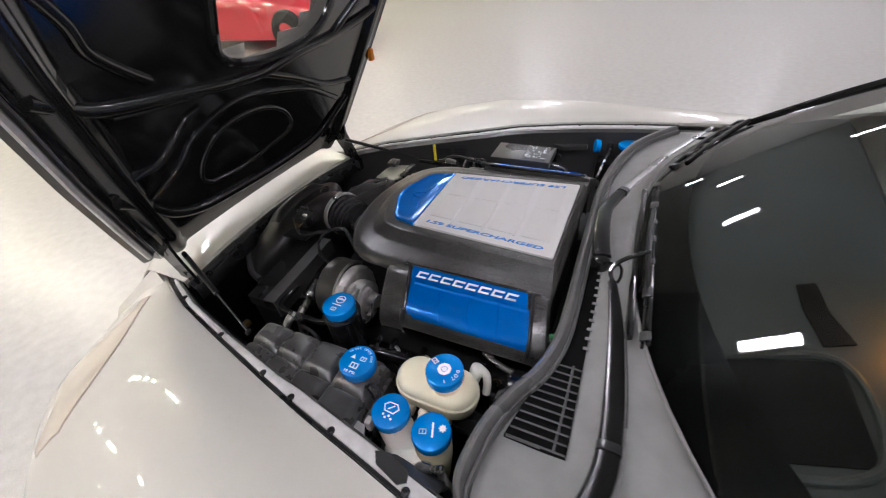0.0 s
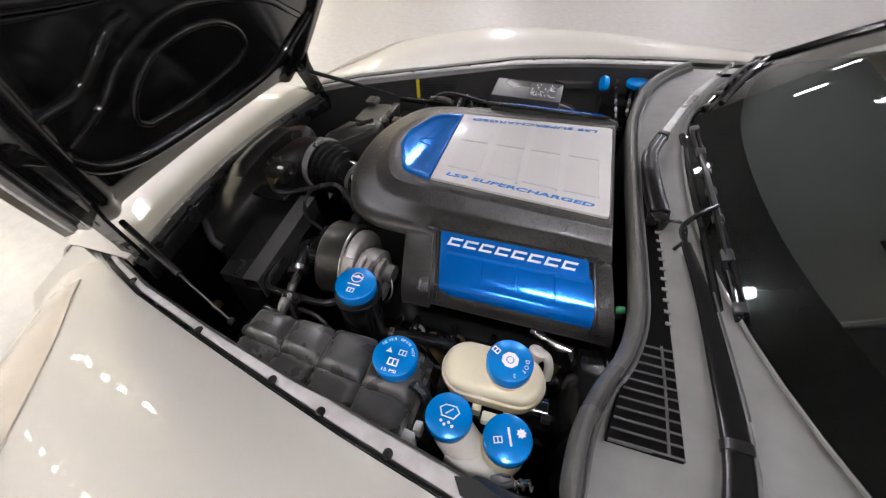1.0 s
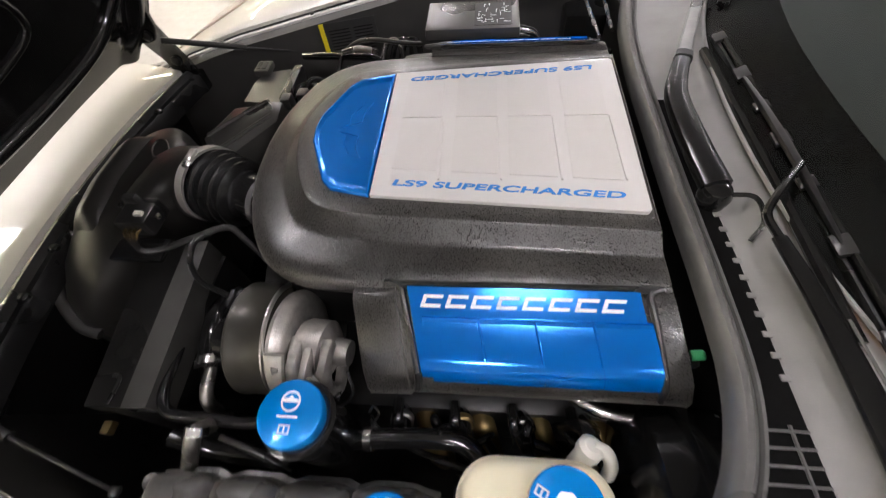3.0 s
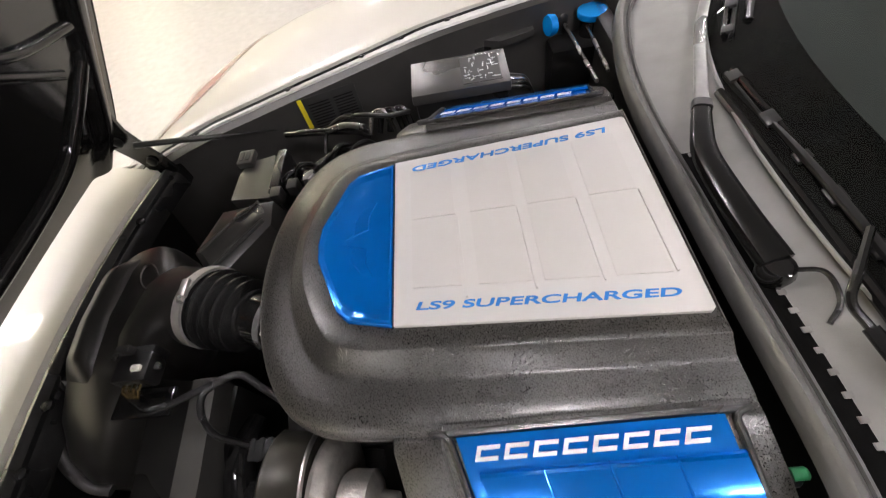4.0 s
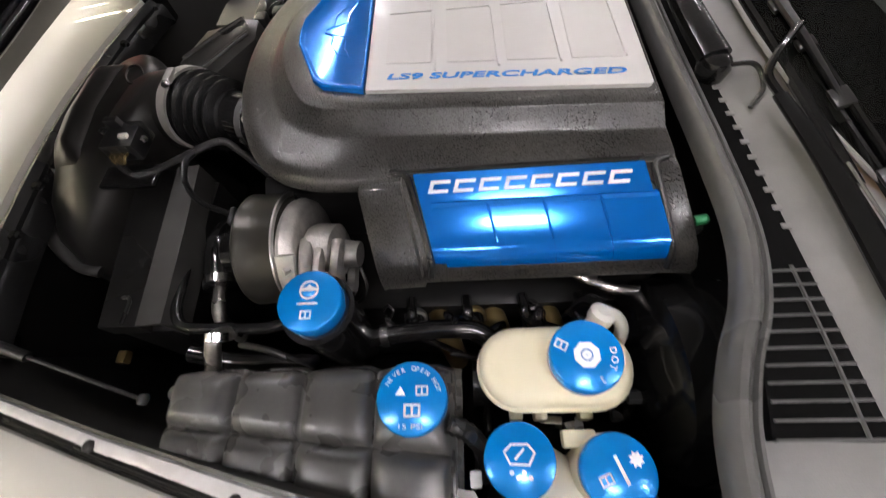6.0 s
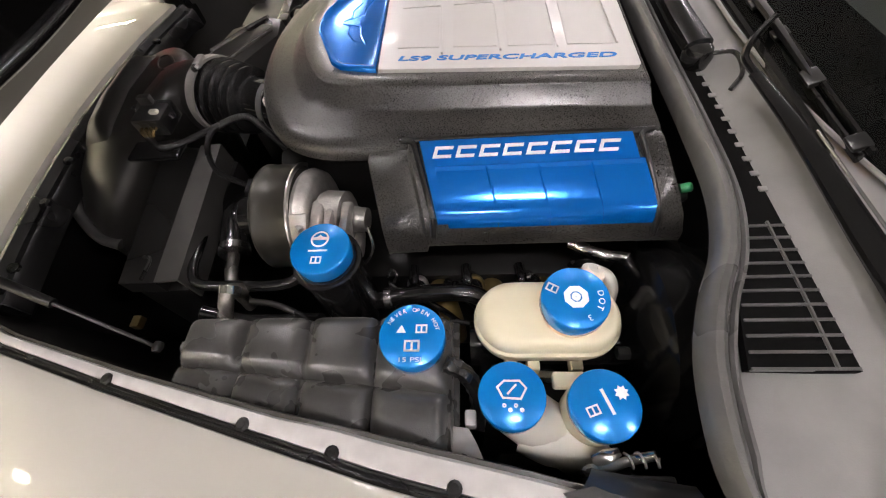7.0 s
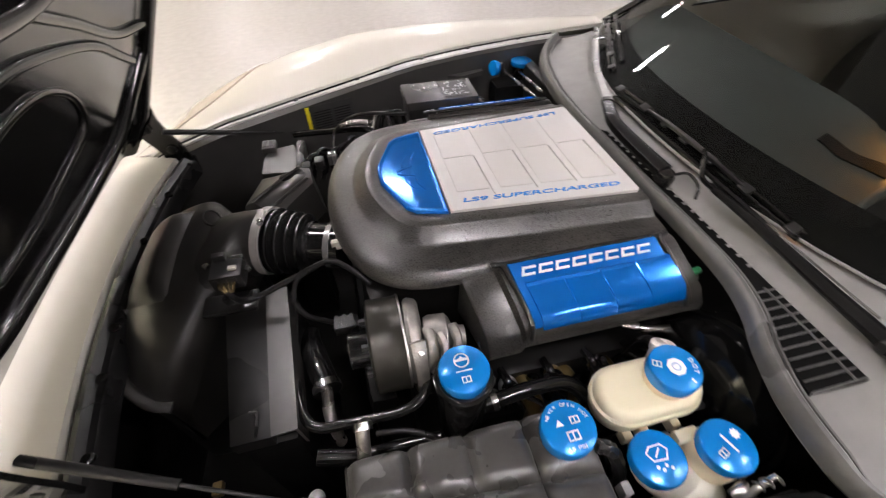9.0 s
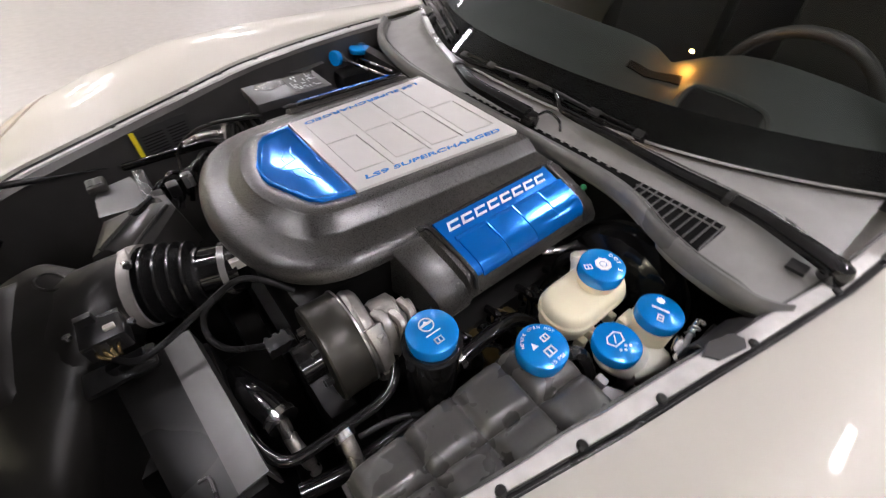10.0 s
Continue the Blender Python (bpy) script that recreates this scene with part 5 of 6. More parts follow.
for k in range(3):
    part("sensor_rib", box((-0.560 + 0.014 * k, -0.139, 0.800), (-0.552 + 0.014 * k, -0.1365, 0.822)), SATIN_BLACK, sensor)
part("sensor_screw", lathe([(0.005, 0), (0.005, 0.005), (0, 0.005)], (-0.575, -0.10, 0.818), (0, 0, 1), 10), STEEL, sensor)
part("sensor_screw", lathe([(0.005, 0), (0.005, 0.005), (0, 0.005)], (-0.508, -0.118, 0.815), (0, 0, 1), 10), STEEL, sensor)
part("sensor_bracket", box((-0.585, -0.175, 0.775), (-0.50, -0.135, 0.785)), GLOSS_BLACK, intake, bevel=0.004)
part("sensor_cable", tube([(-0.540, -0.155, 0.806), (-0.52, -0.168, 0.798), (-0.49, -0.168, 0.802), (-0.435, -0.158, 0.818), (-0.377, -0.148, 0.832), (-0.345, -0.165, 0.826), (-0.315, -0.185, 0.80)], 0.0042, 8, 40, wave=0.0008), RUBBER, intake, "ribbed black cable sleeve")
part("loop_cable", tube([(-0.395, -0.150, 0.828), (-0.428, -0.163, 0.818), (-0.438, -0.185, 0.797), (-0.425, -0.205, 0.778), (-0.395, -0.215, 0.764), (-0.370, -0.222, 0.757)], 0.0040, 8, 40, wave=0.0007), RUBBER, intake)
plug = part("cable_plug", box((-0.385, -0.236, 0.744), (-0.345, -0.212, 0.765)), SATIN_BLACK, intake, bevel=0.003)
for k in range(3):
    part("plug_rib", box((-0.382 + 0.012 * k, -0.237, 0.765), (-0.376 + 0.012 * k, -0.211, 0.7675)), SATIN_BLACK, plug)
part("sticker", box((-0.372, -0.088, 0.795), (-0.352, -0.078, 0.812)), MILKY, intake)

# ---- radiator shroud ----
shroud = thing("radiator_shroud", (-0.50, -0.27, 0.40), "flat black plastic radiator shroud with a folded edge", "radiator shroud")
part("shroud_top", prism([(-0.533, -0.376), (-0.480, -0.376), (-0.497, -0.120), (-0.570, -0.110)], 0.72, 0.748), SHROUD_BLACK, shroud, bevel=0.004)
rings = [[(-0.480, -0.376, 0.750), (-0.444, -0.374, 0.752), (-0.440, -0.374, 0.70)], [(-0.490, -0.25, 0.752), (-0.452, -0.25, 0.754), (-0.448, -0.25, 0.70)], [(-0.499, -0.12, 0.755), (-0.462, -0.12, 0.757), (-0.458, -0.12, 0.70)]]
part("folded_edge", shell(rings, 0.004), FOLD_SHEEN, shroud, "folded edge of the shroud")
part("shroud_front", box((-0.53, -0.375, 0.30), (-0.45, -0.12, 0.719)), BAY_BLACK, shroud, bevel=0.01)
part("stiffening_rib", tube([(-0.500, -0.372, 0.750), (-0.500, -0.34, 0.750), (-0.512, -0.335, 0.750)], 0.0025, 6, 4), SATIN_BLACK, shroud)
part("push_clip", lathe([(0.004, -0.010), (0.011, -0.002), (0.0115, 0.002), (0.007, 0.005), (0, 0.005)], (-0.432, -0.452, 0.70), (0.2, -0.4, 0.9), 16), CLIP_GREY, shroud, "grey plastic push clip")
part("mounting_tab", box((-0.60, -0.395, 0.62), (-0.585, -0.375, 0.635)), BRASS, shroud, "small yellowed metal clip", bevel=0.003)

# ---- belt drive on the engine's front ----
acc = thing("accessory_drive", (-0.28, -0.28, 0.50), "black ribbed pulley drum with cast aluminium brackets", "pulley")
bm = lathe([(0.03, -0.004), (0.055, -0.004), (0.072, -0.002), (0.0745, 0.001), (0.0745, 0.006), (0.0735, 0.008), (0.0735, 0.044), (0.0745, 0.046), (0.0745, 0.050), (0.060, 0.053), (0.03, 0.053)], (-0.328, -0.275, 0.755), (1, 0, 0), 48)
part("drum", bm, DRUM_METAL, acc, "dark grey pulley drum")
part("drum_rim", lathe([(0.0738, -0.0015), (0.0755, -0.001), (0.0755, 0.0015), (0.0738, 0.002)], (-0.279, -0.275, 0.755), (1, 0, 0), 48), STEEL, acc, "thin bright rim of the drum")
part("hub", lathe([(0.026, -0.03), (0.028, -0.028), (0.028, 0), (0.05, 0.003)], (-0.332, -0.285, 0.770), (1, 0, 0), 20), GLOSS_BLACK, acc)
for k in range(6):
    a = radians(60 * k)
    part("hub_bolt", lathe([(0.006, -0.012), (0.006, 0), (0.004, 0)], (-0.330, -0.275 + 0.045 * math.cos(a), 0.755 + 0.045 * math.sin(a)), (1, 0, 0), 6), DARK_METAL, acc)
part("bracket", lathe([(0.030, 0.0), (0.060, 0.0), (0.066, 0.003), (0.068, 0.009), (0.064, 0.020), (0.058, 0.024), (0.030, 0.026)], (-0.274, -0.278, 0.757), (1, -0.08, 0.05), 36), ALUMINIUM, acc, "cast aluminium bracket plate")
part("bracket_rib", bar([(-0.262, -0.318, 0.815), (-0.262, -0.343, 0.79), (-0.262, -0.352, 0.757), (-0.262, -0.346, 0.725), (-0.262, -0.325, 0.70)], [0.013, 0.011, 0.010, 0.011, 0.013], [0.006] * 5, 10, 4), ALUMINIUM, acc)
part("alternator", lathe([(0.015, -0.03), (0.034, -0.028), (0.038, -0.02), (0.038, 0.006), (0.030, 0.012), (0.018, 0.016), (0.016, 0.035), (0, 0.035)], (-0.220, -0.295, 0.772), (1, -0.1, 0), 24), ALUMINIUM, acc, "cast aluminium alternator body")
for x, y0, w0 in ((-0.243, -0.322, 0.010), (-0.226, -0.335, 0.007), (-0.205, -0.326, 0.008)):
    part("casting_lobe", bar([(x, y0 + 0.030, 0.800), (x + 0.002, y0 + 0.004, 0.803), (x - 0.002, y0 - 0.012, 0.782), (x, y0 - 0.015, 0.762), (x + 0.003, y0 - 0.004, 0.740), (x, y0 + 0.028, 0.738)], [w0, w0 * 0.8, w0 * 1.2, w0, w0 * 0.8, w0], [0.008, 0.010, 0.008, 0.009, 0.010, 0.008], 12, 5), ALUMINIUM, acc)
for a, b in (((-0.262, -0.325, 0.800), 0.2), ((-0.215, -0.340, 0.795), 0.9), ((-0.205, -0.34, 0.745), 0.5)):
    part("bracket_bolt", lathe([(0.009, 0), (0.009, 0.010), (0.005, 0.014), (0, 0.014)], a, (0.2, -0.6, b), 6), STEEL, acc)
part("pulley_small", lathe([(0.02, 0), (0.034, 0.001), (0.034, 0.028), (0.02, 0.03)], (-0.325, -0.21, 0.69), (1, 0, 0), 28), DARK_METAL, acc)
part("mounting_arm", box((-0.31, -0.30, 0.50), (-0.22, -0.22, 0.70)), BAY_BLACK, acc, bevel=0.02)
part("thin_wire", tube([(-0.175, -0.33, 0.80), (-0.172, -0.345, 0.775), (-0.185, -0.355, 0.755), (-0.21, -0.36, 0.745)], 0.002, 6, 6), STEEL, acc)

# ---- hoses and pipes ----
def hose(points, r, mat, label, category="hose", **more):
    low = min(points, key=lambda p: p[2])
    h = thing("hose", low, label, category)
    part("sleeve", tube(points, r, **more), mat, h)
    return h


h = hose([(-0.445, -0.17, 0.66), (-0.437, -0.21, 0.69), (-0.425, -0.25, 0.705), (-0.412, -0.295, 0.704)], 0.021, GLOSS_BLACK, "thick black radiator hose with a steel clamp", sides=14)
part("clamp", lathe([(0.0205, -0.006), (0.0235, -0.006), (0.0235, 0.006), (0.0205, 0.006)], (-0.411, -0.300, 0.704), (0.25, -1, -0.02), 24), STEEL, h, "steel hose clamp")
part("spigot", tube([(-0.411, -0.305, 0.703), (-0.411, -0.335, 0.695), (-0.408, -0.352, 0.68), (-0.405, -0.36, 0.63)], 0.0095, 10, 5), DULL_STEEL, h, "dull steel pipe")
hose([(-0.480, -0.16, 0.70), (-0.468, -0.22, 0.712), (-0.452, -0.30, 0.728), (-0.440, -0.35, 0.738), (-0.418, -0.376, 0.742), (-0.37, -0.380, 0.742), (-0.30, -0.383, 0.748), (-0.268, -0.372, 0.756), (-0.250, -0.345, 0.760), (-0.24, -0.32, 0.75)], 0.0075, GLOSS_BLACK, "thin black pipe bent round the pulley", steps=8)
h = hose([(-0.352, -0.386, 0.742), (-0.356, -0.40, 0.765), (-0.358, -0.42, 0.757), (-0.362, -0.445, 0.735), (-0.37, -0.46, 0.70)], 0.0095, DULL_STEEL, "short steel pipe with a clamp beside the coolant tank")
part("clamp", lathe([(0.010, -0.005), (0.0135, -0.005), (0.0135, 0.005), (0.010, 0.005)], (-0.3555, -0.398, 0.764), (0, -0.9, -0.3), 20), STEEL, h)
hose([(-0.43, -0.40, 0.70), (-0.37, -0.41, 0.69), (-0.30, -0.415, 0.70), (-0.25, -0.42, 0.71)], 0.012, GLOSS_BLACK, "black hose beside the coolant tank")
hose([(-0.34, -0.40, 0.735), (-0.30, -0.41, 0.745), (-0.27, -0.42, 0.735), (-0.25, -0.43, 0.715)], 0.004, RUBBER, "thin ribbed black cable", steps=10, wave=0.0007)
h = hose([(-0.185, -0.388, 0.705), (-0.13, -0.384, 0.712), (-0.08, -0.382, 0.714), (-0.045, -0.384, 0.712), (-0.022, -0.400, 0.705), (-0.012, -0.425, 0.69), (-0.008, -0.44, 0.64)], 0.0125, GLOSS_BLACK, "glossy black hose below the nameplate", sides=14)
part("clamp", lathe([(0.0125, -0.005), (0.0148, -0.005), (0.0148, 0.005), (0.0125, 0.005)], (-0.160, -0.386, 0.708), (1, 0.05, 0.1), 20), STEEL, h)
part("spring_clip", tube([(-0.165, -0.355, 0.712), (-0.158, -0.350, 0.722), (-0.150, -0.357, 0.722), (-0.155, -0.364, 0.712)], 0.002, 6, 5), STEEL, h)
h = hose([(0.085, -0.325, 0.742), (0.115, -0.344, 0.746), (0.155, -0.352, 0.744), (0.195, -0.350, 0.744)], 0.0075, STEEL, "braided steel hose behind the engine", steps=12, wave=0.0008)
part("fitting", lathe([(0.008, -0.008), (0.011, -0.006), (0.011, 0.006), (0.008, 0.008), (0.008, 0.03), (0.0095, 0.03), (0.0095, 0.045), (0, 0.045)], (0.203, -0.350, 0.744), (1, 0, 0), 6), STEEL, h, "hexagonal steel fitting")
hose([(0.085, -0.360, 0.70), (0.092, -0.362, 0.74), (0.097, -0.372, 0.762), (0.097, -0.386, 0.77)], 0.009, RUBBER, "short black hose to the brake reservoir")
part("green_cap", lathe([(0.006, 0), (0.006, 0.012), (0.004, 0.014), (0, 0.014)], (0.205, -0.297, 0.812), (1, 0, 0.3), 10), GREEN_CAP, engine, "small green cap")
for s, x0 in ((1, -0.06), (1, 0.02), (-1, -0.02)):
    hose([(x0, s * 0.36, 0.66), (x0 + 0.03, s * 0.40, 0.68), (x0 + 0.08, s * 0.41, 0.66), (x0 + 0.12, s * 0.40, 0.60)], 0.006, RUBBER, "black wiring sleeve beside the engine")
hose([(-0.08, -0.40, 0.66), (-0.03, -0.41, 0.655), (0.01, -0.43, 0.65), (0.02, -0.47, 0.64)], 0.004, RUBBER, "thin black cable between the tanks")
hose([(-0.04, -0.52, 0.70), (-0.035, -0.50, 0.71), (-0.03, -0.47, 0.69), (-0.02, -0.43, 0.66)], 0.007, GLOSS_BLACK, "black hose beside the washer bottle")

# ---- small cables below the nameplate ----
random.seed(21)
for k in range(9):
    x = -0.17 + 0.042 * k
    y = -0.352 - 0.02 * random.random()
    z = 0.685 + 0.02 * random.random()
    dx, dz = random.uniform(-0.03, 0.05), random.uniform(-0.02, 0.02)
    hose([(x, y + 0.01, z - 0.06), (x + dx * 0.3, y - 0.004, z), (x + dx, y - 0.02, z + 0.012 + dz), (x + dx + 0.03, y - 0.03, z - 0.01), (x + dx + 0.05, y - 0.028, z - 0.06)], random.uniform(0.0035, 0.007), GLOSS_BLACK, "thin glossy black cable below the nameplate", "cable")
for k, x in enumerate((-0.125, -0.045, 0.035, 0.115)):
    clip = thing("plug_boot", (x, -0.352, 0.66), "black spark plug boot with a yellowed metal collar", "plug boot", "plug boots")
    part("boot", lathe([(0.012, -0.03), (0.014, -0.01), (0.013, 0.015), (0.009, 0.028), (0, 0.029)], (x, -0.362, 0.690), (0.1, -0.75, 0.5), 16), GLOSS_BLACK, clip)
    part("collar", lathe([(0.0145, -0.006), (0.0162, -0.004), (0.0162, 0.004), (0.0145, 0.006)], (x, -0.358, 0.687), (0.1, -0.75, 0.5), 16), BRASS if k % 2 else STEEL, clip, "thin metal collar")

# ---- wiring block by the near fender ----
loom = thing("wiring_connector", (0.03, -0.60, 0.62), "cluster of black cables and clips beside the washer bottle", "connector")
part("connector_block", box((0.00, -0.615, 0.66), (0.05, -0.585, 0.70)), GLOSS_BLACK, loom, bevel=0.004)
for k in range(5):
    part("cable", tube([(0.0 + 0.01 * k, -0.60, 0.69), (0.005 + 0.012 * k, -0.61, 0.725 + 0.006 * (k % 2)), (0.03 + 0.012 * k, -0.615, 0.735), (0.07 + 0.008 * k, -0.60, 0.715), (0.11, -0.585 - 0.006 * k, 0.67)], 0.004, 8, 5), GLOSS_BLACK, loom)
part("metal_clip", box((0.085, -0.62, 0.725), (0.10, -0.60, 0.745)), STEEL, loom, bevel=0.002)
part("loom_foot", box((-0.02, -0.60, 0.40), (0.10, -0.57, 0.66)), BAY_BLACK, loom, bevel=0.01)

# ---- far side of the bay ----
fuse = thing("fuse_box", (-0.05, 0.43, 0.60), "black fuse box with a printed diagram on its lid", "fuse box")
q = Matrix.Translation((-0.053, 0.432, 0.800)) @ Matrix.Rotation(radians(0.5), 4, "X")
lid = part("lid", box((-0.098, -0.056, -0.003), (0.098, 0.058, 0.019), m=q), LID_PLASTIC, fuse, "glossy black lid", bevel=0.003)
part("lid_label", box((0.004, -0.044, 0.0185), (0.082, 0.046, 0.0198), m=q), LABEL_GREY, lid, "dark label with a printed diagram", smooth=False)
random.seed(4)
for k in range(44):
    x, y = random.uniform(0.008, 0.072), random.uniform(-0.040, 0.038)
    a, b = random.uniform(0.003, 0.013), random.uniform(0.0006, 0.0016)
    if k % 2:
        a, b = b, a
    part("label_mark", box((x, y, 0.0194), (min(x + a, 0.080), min(y + b, 0.044), 0.0204), m=q), WHITE_PRINT, lid, smooth=False)
part("case", box((-0.093, -0.051, -0.10), (0.093, 0.051, -0.001), m=q), SATIN_BLACK, fuse, bevel=0.004)
part("bracket", box((-0.12, 0.40, 0.23), (0.02, 0.46, 0.70)), BAY_BLACK, fuse, bevel=0.01)
for k in range(4):
    part("case_wire", tube([(0.04, 0.40 + 0.02 * k, 0.79 - 0.004 * k), (0.065, 0.40 + 0.02 * k, 0.785 - 0.004 * k), (0.09, 0.42 + 0.012 * k, 0.76), (0.11, 0.43, 0.70)], 0.003, 6, 4), (RUBBER, RUBBER, STEEL, RUBBER)[k], fuse)
ctrl = thing("control_module", (-0.50, 0.33, 0.60), "black control module with a plug on top", "module")
part("module_case", prism([(-0.522, 0.225), (-0.520, 0.290), (-0.508, 0.325), (-0.452, 0.336), (-0.430, 0.215)], 0.60, 0.766), MODULE_PLASTIC, ctrl, bevel=0.007)
part("module_step", box((-0.445, 0.225, 0.60), (-0.425, 0.345, 0.772)), SATIN_BLACK, ctrl, bevel=0.004)
part("module_plug", box((-0.525, 0.310, 0.765), (-0.492, 0.350, 0.780)), MODULE_PLASTIC, ctrl, "dark grey plug", bevel=0.004)
for k in range(2):
    part("plug_slot", box((-0.520 + 0.013 * k, 0.318, 0.779), (-0.511 + 0.013 * k, 0.342, 0.7815)), LABEL_GREY, ctrl)
wedge = thing("resonator_box", (-0.46, 0.11, 0.60), "black wedge-shaped plastic box beside the intake hose", "box")
bm = loft([[(-0.556, 0.085, 0.72), (-0.482, 0.012, 0.72), (-0.388, 0.112, 0.72), (-0.402, 0.188, 0.72), (-0.520, 0.198, 0.72)],
           [(-0.540, 0.090, 0.786), (-0.490, 0.030, 0.780), (-0.402, 0.118, 0.800), (-0.408, 0.172, 0.800), (-0.512, 0.176, 0.786)],
           [(-0.520, 0.084, 0.797), (-0.496, 0.054, 0.796), (-0.416, 0.130, 0.811), (-0.424, 0.160, 0.811), (-0.500, 0.150, 0.799)]], True, True, True)
part("wedge_case", bm, MODULE_PLASTIC, wedge, bevel=0.004)
part("wedge_ridge", tube([(-0.524, 0.084, 0.798), (-0.474, 0.128, 0.806), (-0.426, 0.164, 0.812)], 0.0035, 8, 3), MODULE_PLASTIC, wedge)
part("wedge_ridge", tube([(-0.494, 0.048, 0.794), (-0.452, 0.088, 0.802), (-0.412, 0.124, 0.809)], 0.0035, 8, 3), MODULE_PLASTIC, wedge)
part("wedge_foot", box((-0.49, 0.07, 0.40), (-0.42, 0.14, 0.735)), BAY_BLACK, wedge, bevel=0.01)
for k in range(3):
    part("wedge_clip", box((-0.43 + 0.03 * k, 0.20 + 0.015 * k, 0.76), (-0.41 + 0.03 * k, 0.225 + 0.015 * k, 0.785)), (CHARCOAL, SATIN_BLACK, CLIP_GREY)[k], wedge, bevel=0.003)
random.seed(9)
for k in range(7):
    x, y = -0.44 + 0.025 * k, 0.25 + 0.012 * k
    hose([(x - 0.03, y - 0.02, 0.70), (x, y, 0.755 + 0.01 * (k % 3)), (x + 0.03, y + 0.03, 0.75), (x + 0.05, y + 0.07, 0.68)], 0.005 + 0.002 * (k % 2), GLOSS_BLACK if k % 3 else RUBBER, "glossy black wiring loom beside the module", "wiring")
hose([(-0.36, 0.36, 0.73), (-0.345, 0.385, 0.765), (-0.30, 0.375, 0.80), (-0.25, 0.345, 0.82), (-0.195, 0.33, 0.82), (-0.16, 0.36, 0.80)], 0.0045, RUBBER, "long black cable curving to the fuse box", "wiring", steps=8)
hose([(-0.46, 0.44, 0.735), (-0.36, 0.405, 0.752), (-0.28, 0.37, 0.768), (-0.25, 0.36, 0.76)], 0.009, GLOSS_BLACK, "glossy black pipe along the far side", "pipe")
hose([(-0.33, 0.355, 0.79), (-0.29, 0.350, 0.80), (-0.25, 0.335, 0.80)], 0.006, STEEL, "short bright steel pipe", "pipe")
for k in range(3):
    hose([(-0.25 + 0.02 * k, 0.36, 0.76), (-0.235 + 0.02 * k, 0.375, 0.795), (-0.21 + 0.02 * k, 0.37, 0.80), (-0.20 + 0.02 * k, 0.36, 0.76)], 0.006, GLOSS_BLACK if k else STEEL, "small bent pipe by the fuse box", "pipe")
for s in (-1, 1):
    st = thing("gas_strut", (-0.50, s * 0.53, 0.66), "thin black gas strut holding the hood", "gas strut")
    a, b = Vector((-0.735, s * 0.365, 0.825)), Vector((-0.47 if s > 0 else -0.44, s * (0.478 if s > 0 else 0.465), 0.722 if s > 0 else 0.745))
    part("strut_tube", tube([tuple(a), tuple(a.lerp(b, 0.55))], 0.0065, 10, 2), RUBBER, st)
    part("strut_rod", tube([tuple(a.lerp(b, 0.53)), tuple(b)], 0.0026, 8, 2), DARK_METAL, st, "dark steel rod")
    part("ball_joint", lathe([(0.005, -0.006), (0.007, 0), (0.005, 0.006), (0, 0.007)], b, (0, s, 0), 12), DARK_METAL, st)
warn = thing("warning_label", (-0.41, 0.497, 0.70), "yellow-edged dark printed label on the inner wing", "label")
wall = lambda x, z: lerp_table(x, GAP)[0] - 0.0430 - 0.0020 * (lerp_table(x, GAP)[1] - 0.022 - z) / 0.108
def on_wall(x0, x1, z0, z1, lift, mat, name, parent):
    vs = [(x0, wall(x0, z0) - lift, z0), (x1, wall(x1, z0) - lift, z0), (x1, wall(x1, z1) - lift, z1), (x0, wall(x0, z1) - lift, z1)]
    bm = bmesh.new()
    f = [bm.verts.new(v) for v in vs]
    b = [bm.verts.new((v[0], v[1] + 0.0008, v[2])) for v in vs]
    bm.faces.new(f), bm.faces.new(b[::-1])
    for i in range(4):
        bm.faces.new((f[i], f[(i + 1) % 4], b[(i + 1) % 4], b[i]))
    return part(name, bm, mat, parent, smooth=False)
on_wall(-0.420, -0.410, 0.708, 0.786, 0.007, YELLOW, "yellow_edge", warn)
on_wall(-0.409, -0.290, 0.704, 0.786, 0.007, LABEL_GREY, "label_sheet", warn)
for k in range(9):
    on_wall(-0.400, -0.352, 0.706 + 0.0075 * k, 0.709 + 0.0075 * k, 0.008, BAY_BLACK, "label_line", warn)
    on_wall(-0.342, -0.298, 0.706 + 0.0075 * k, 0.709 + 0.0075 * k, 0.008, BAY_BLACK, "label_line", warn)
arm = thing("wiper_motor", (0.20, 0.62, 0.60), "black far-side reservoir with blue caps and steel rods", "reservoir")
part("motor_body", box((0.165, 0.560, 0.40), (0.30, 0.650, 0.745)), BAY_BLACK, arm, bevel=0.015)
part("far_neck", lathe([(0.024, -0.05), (0.024, -0.008)], (0.262, 0.614, 0.794), sides=20), GLOSS_BLACK, arm)
cap((0.262, 0.614, 0.800), 0.033, arm, "blue anodised far cap", 0.014)
part("side_cap", lathe([(0.021, -0.012), (0.023, 0), (0.021, 0.004), (0, 0.004)], (0.160, 0.586, 0.795), (-0.95, -0.32, 0.1), 24), BLUE_ALUMINIUM, arm, "blue anodised side cap")
part("black_knob", lathe([(0.018, -0.03), (0.018, 0.01), (0.014, 0.016), (0, 0.016)], (0.20, 0.645, 0.775), sides=16), SATIN_BLACK, arm)
for x, a, b in ((0.205, (0.205, 0.62, 0.772), (0.196, 0.34, 0.812)), (0.24, (0.25, 0.60, 0.772), (0.222, 0.36, 0.815))):
    part("steel_rod", tube([a, b], 0.0040, 8, 2), STEEL, arm, "bright steel rod")
brk = thing("wing_bracket", (-0.02, 0.62, 0.74), "dark pressed steel bracket on the inner wing", "bracket")
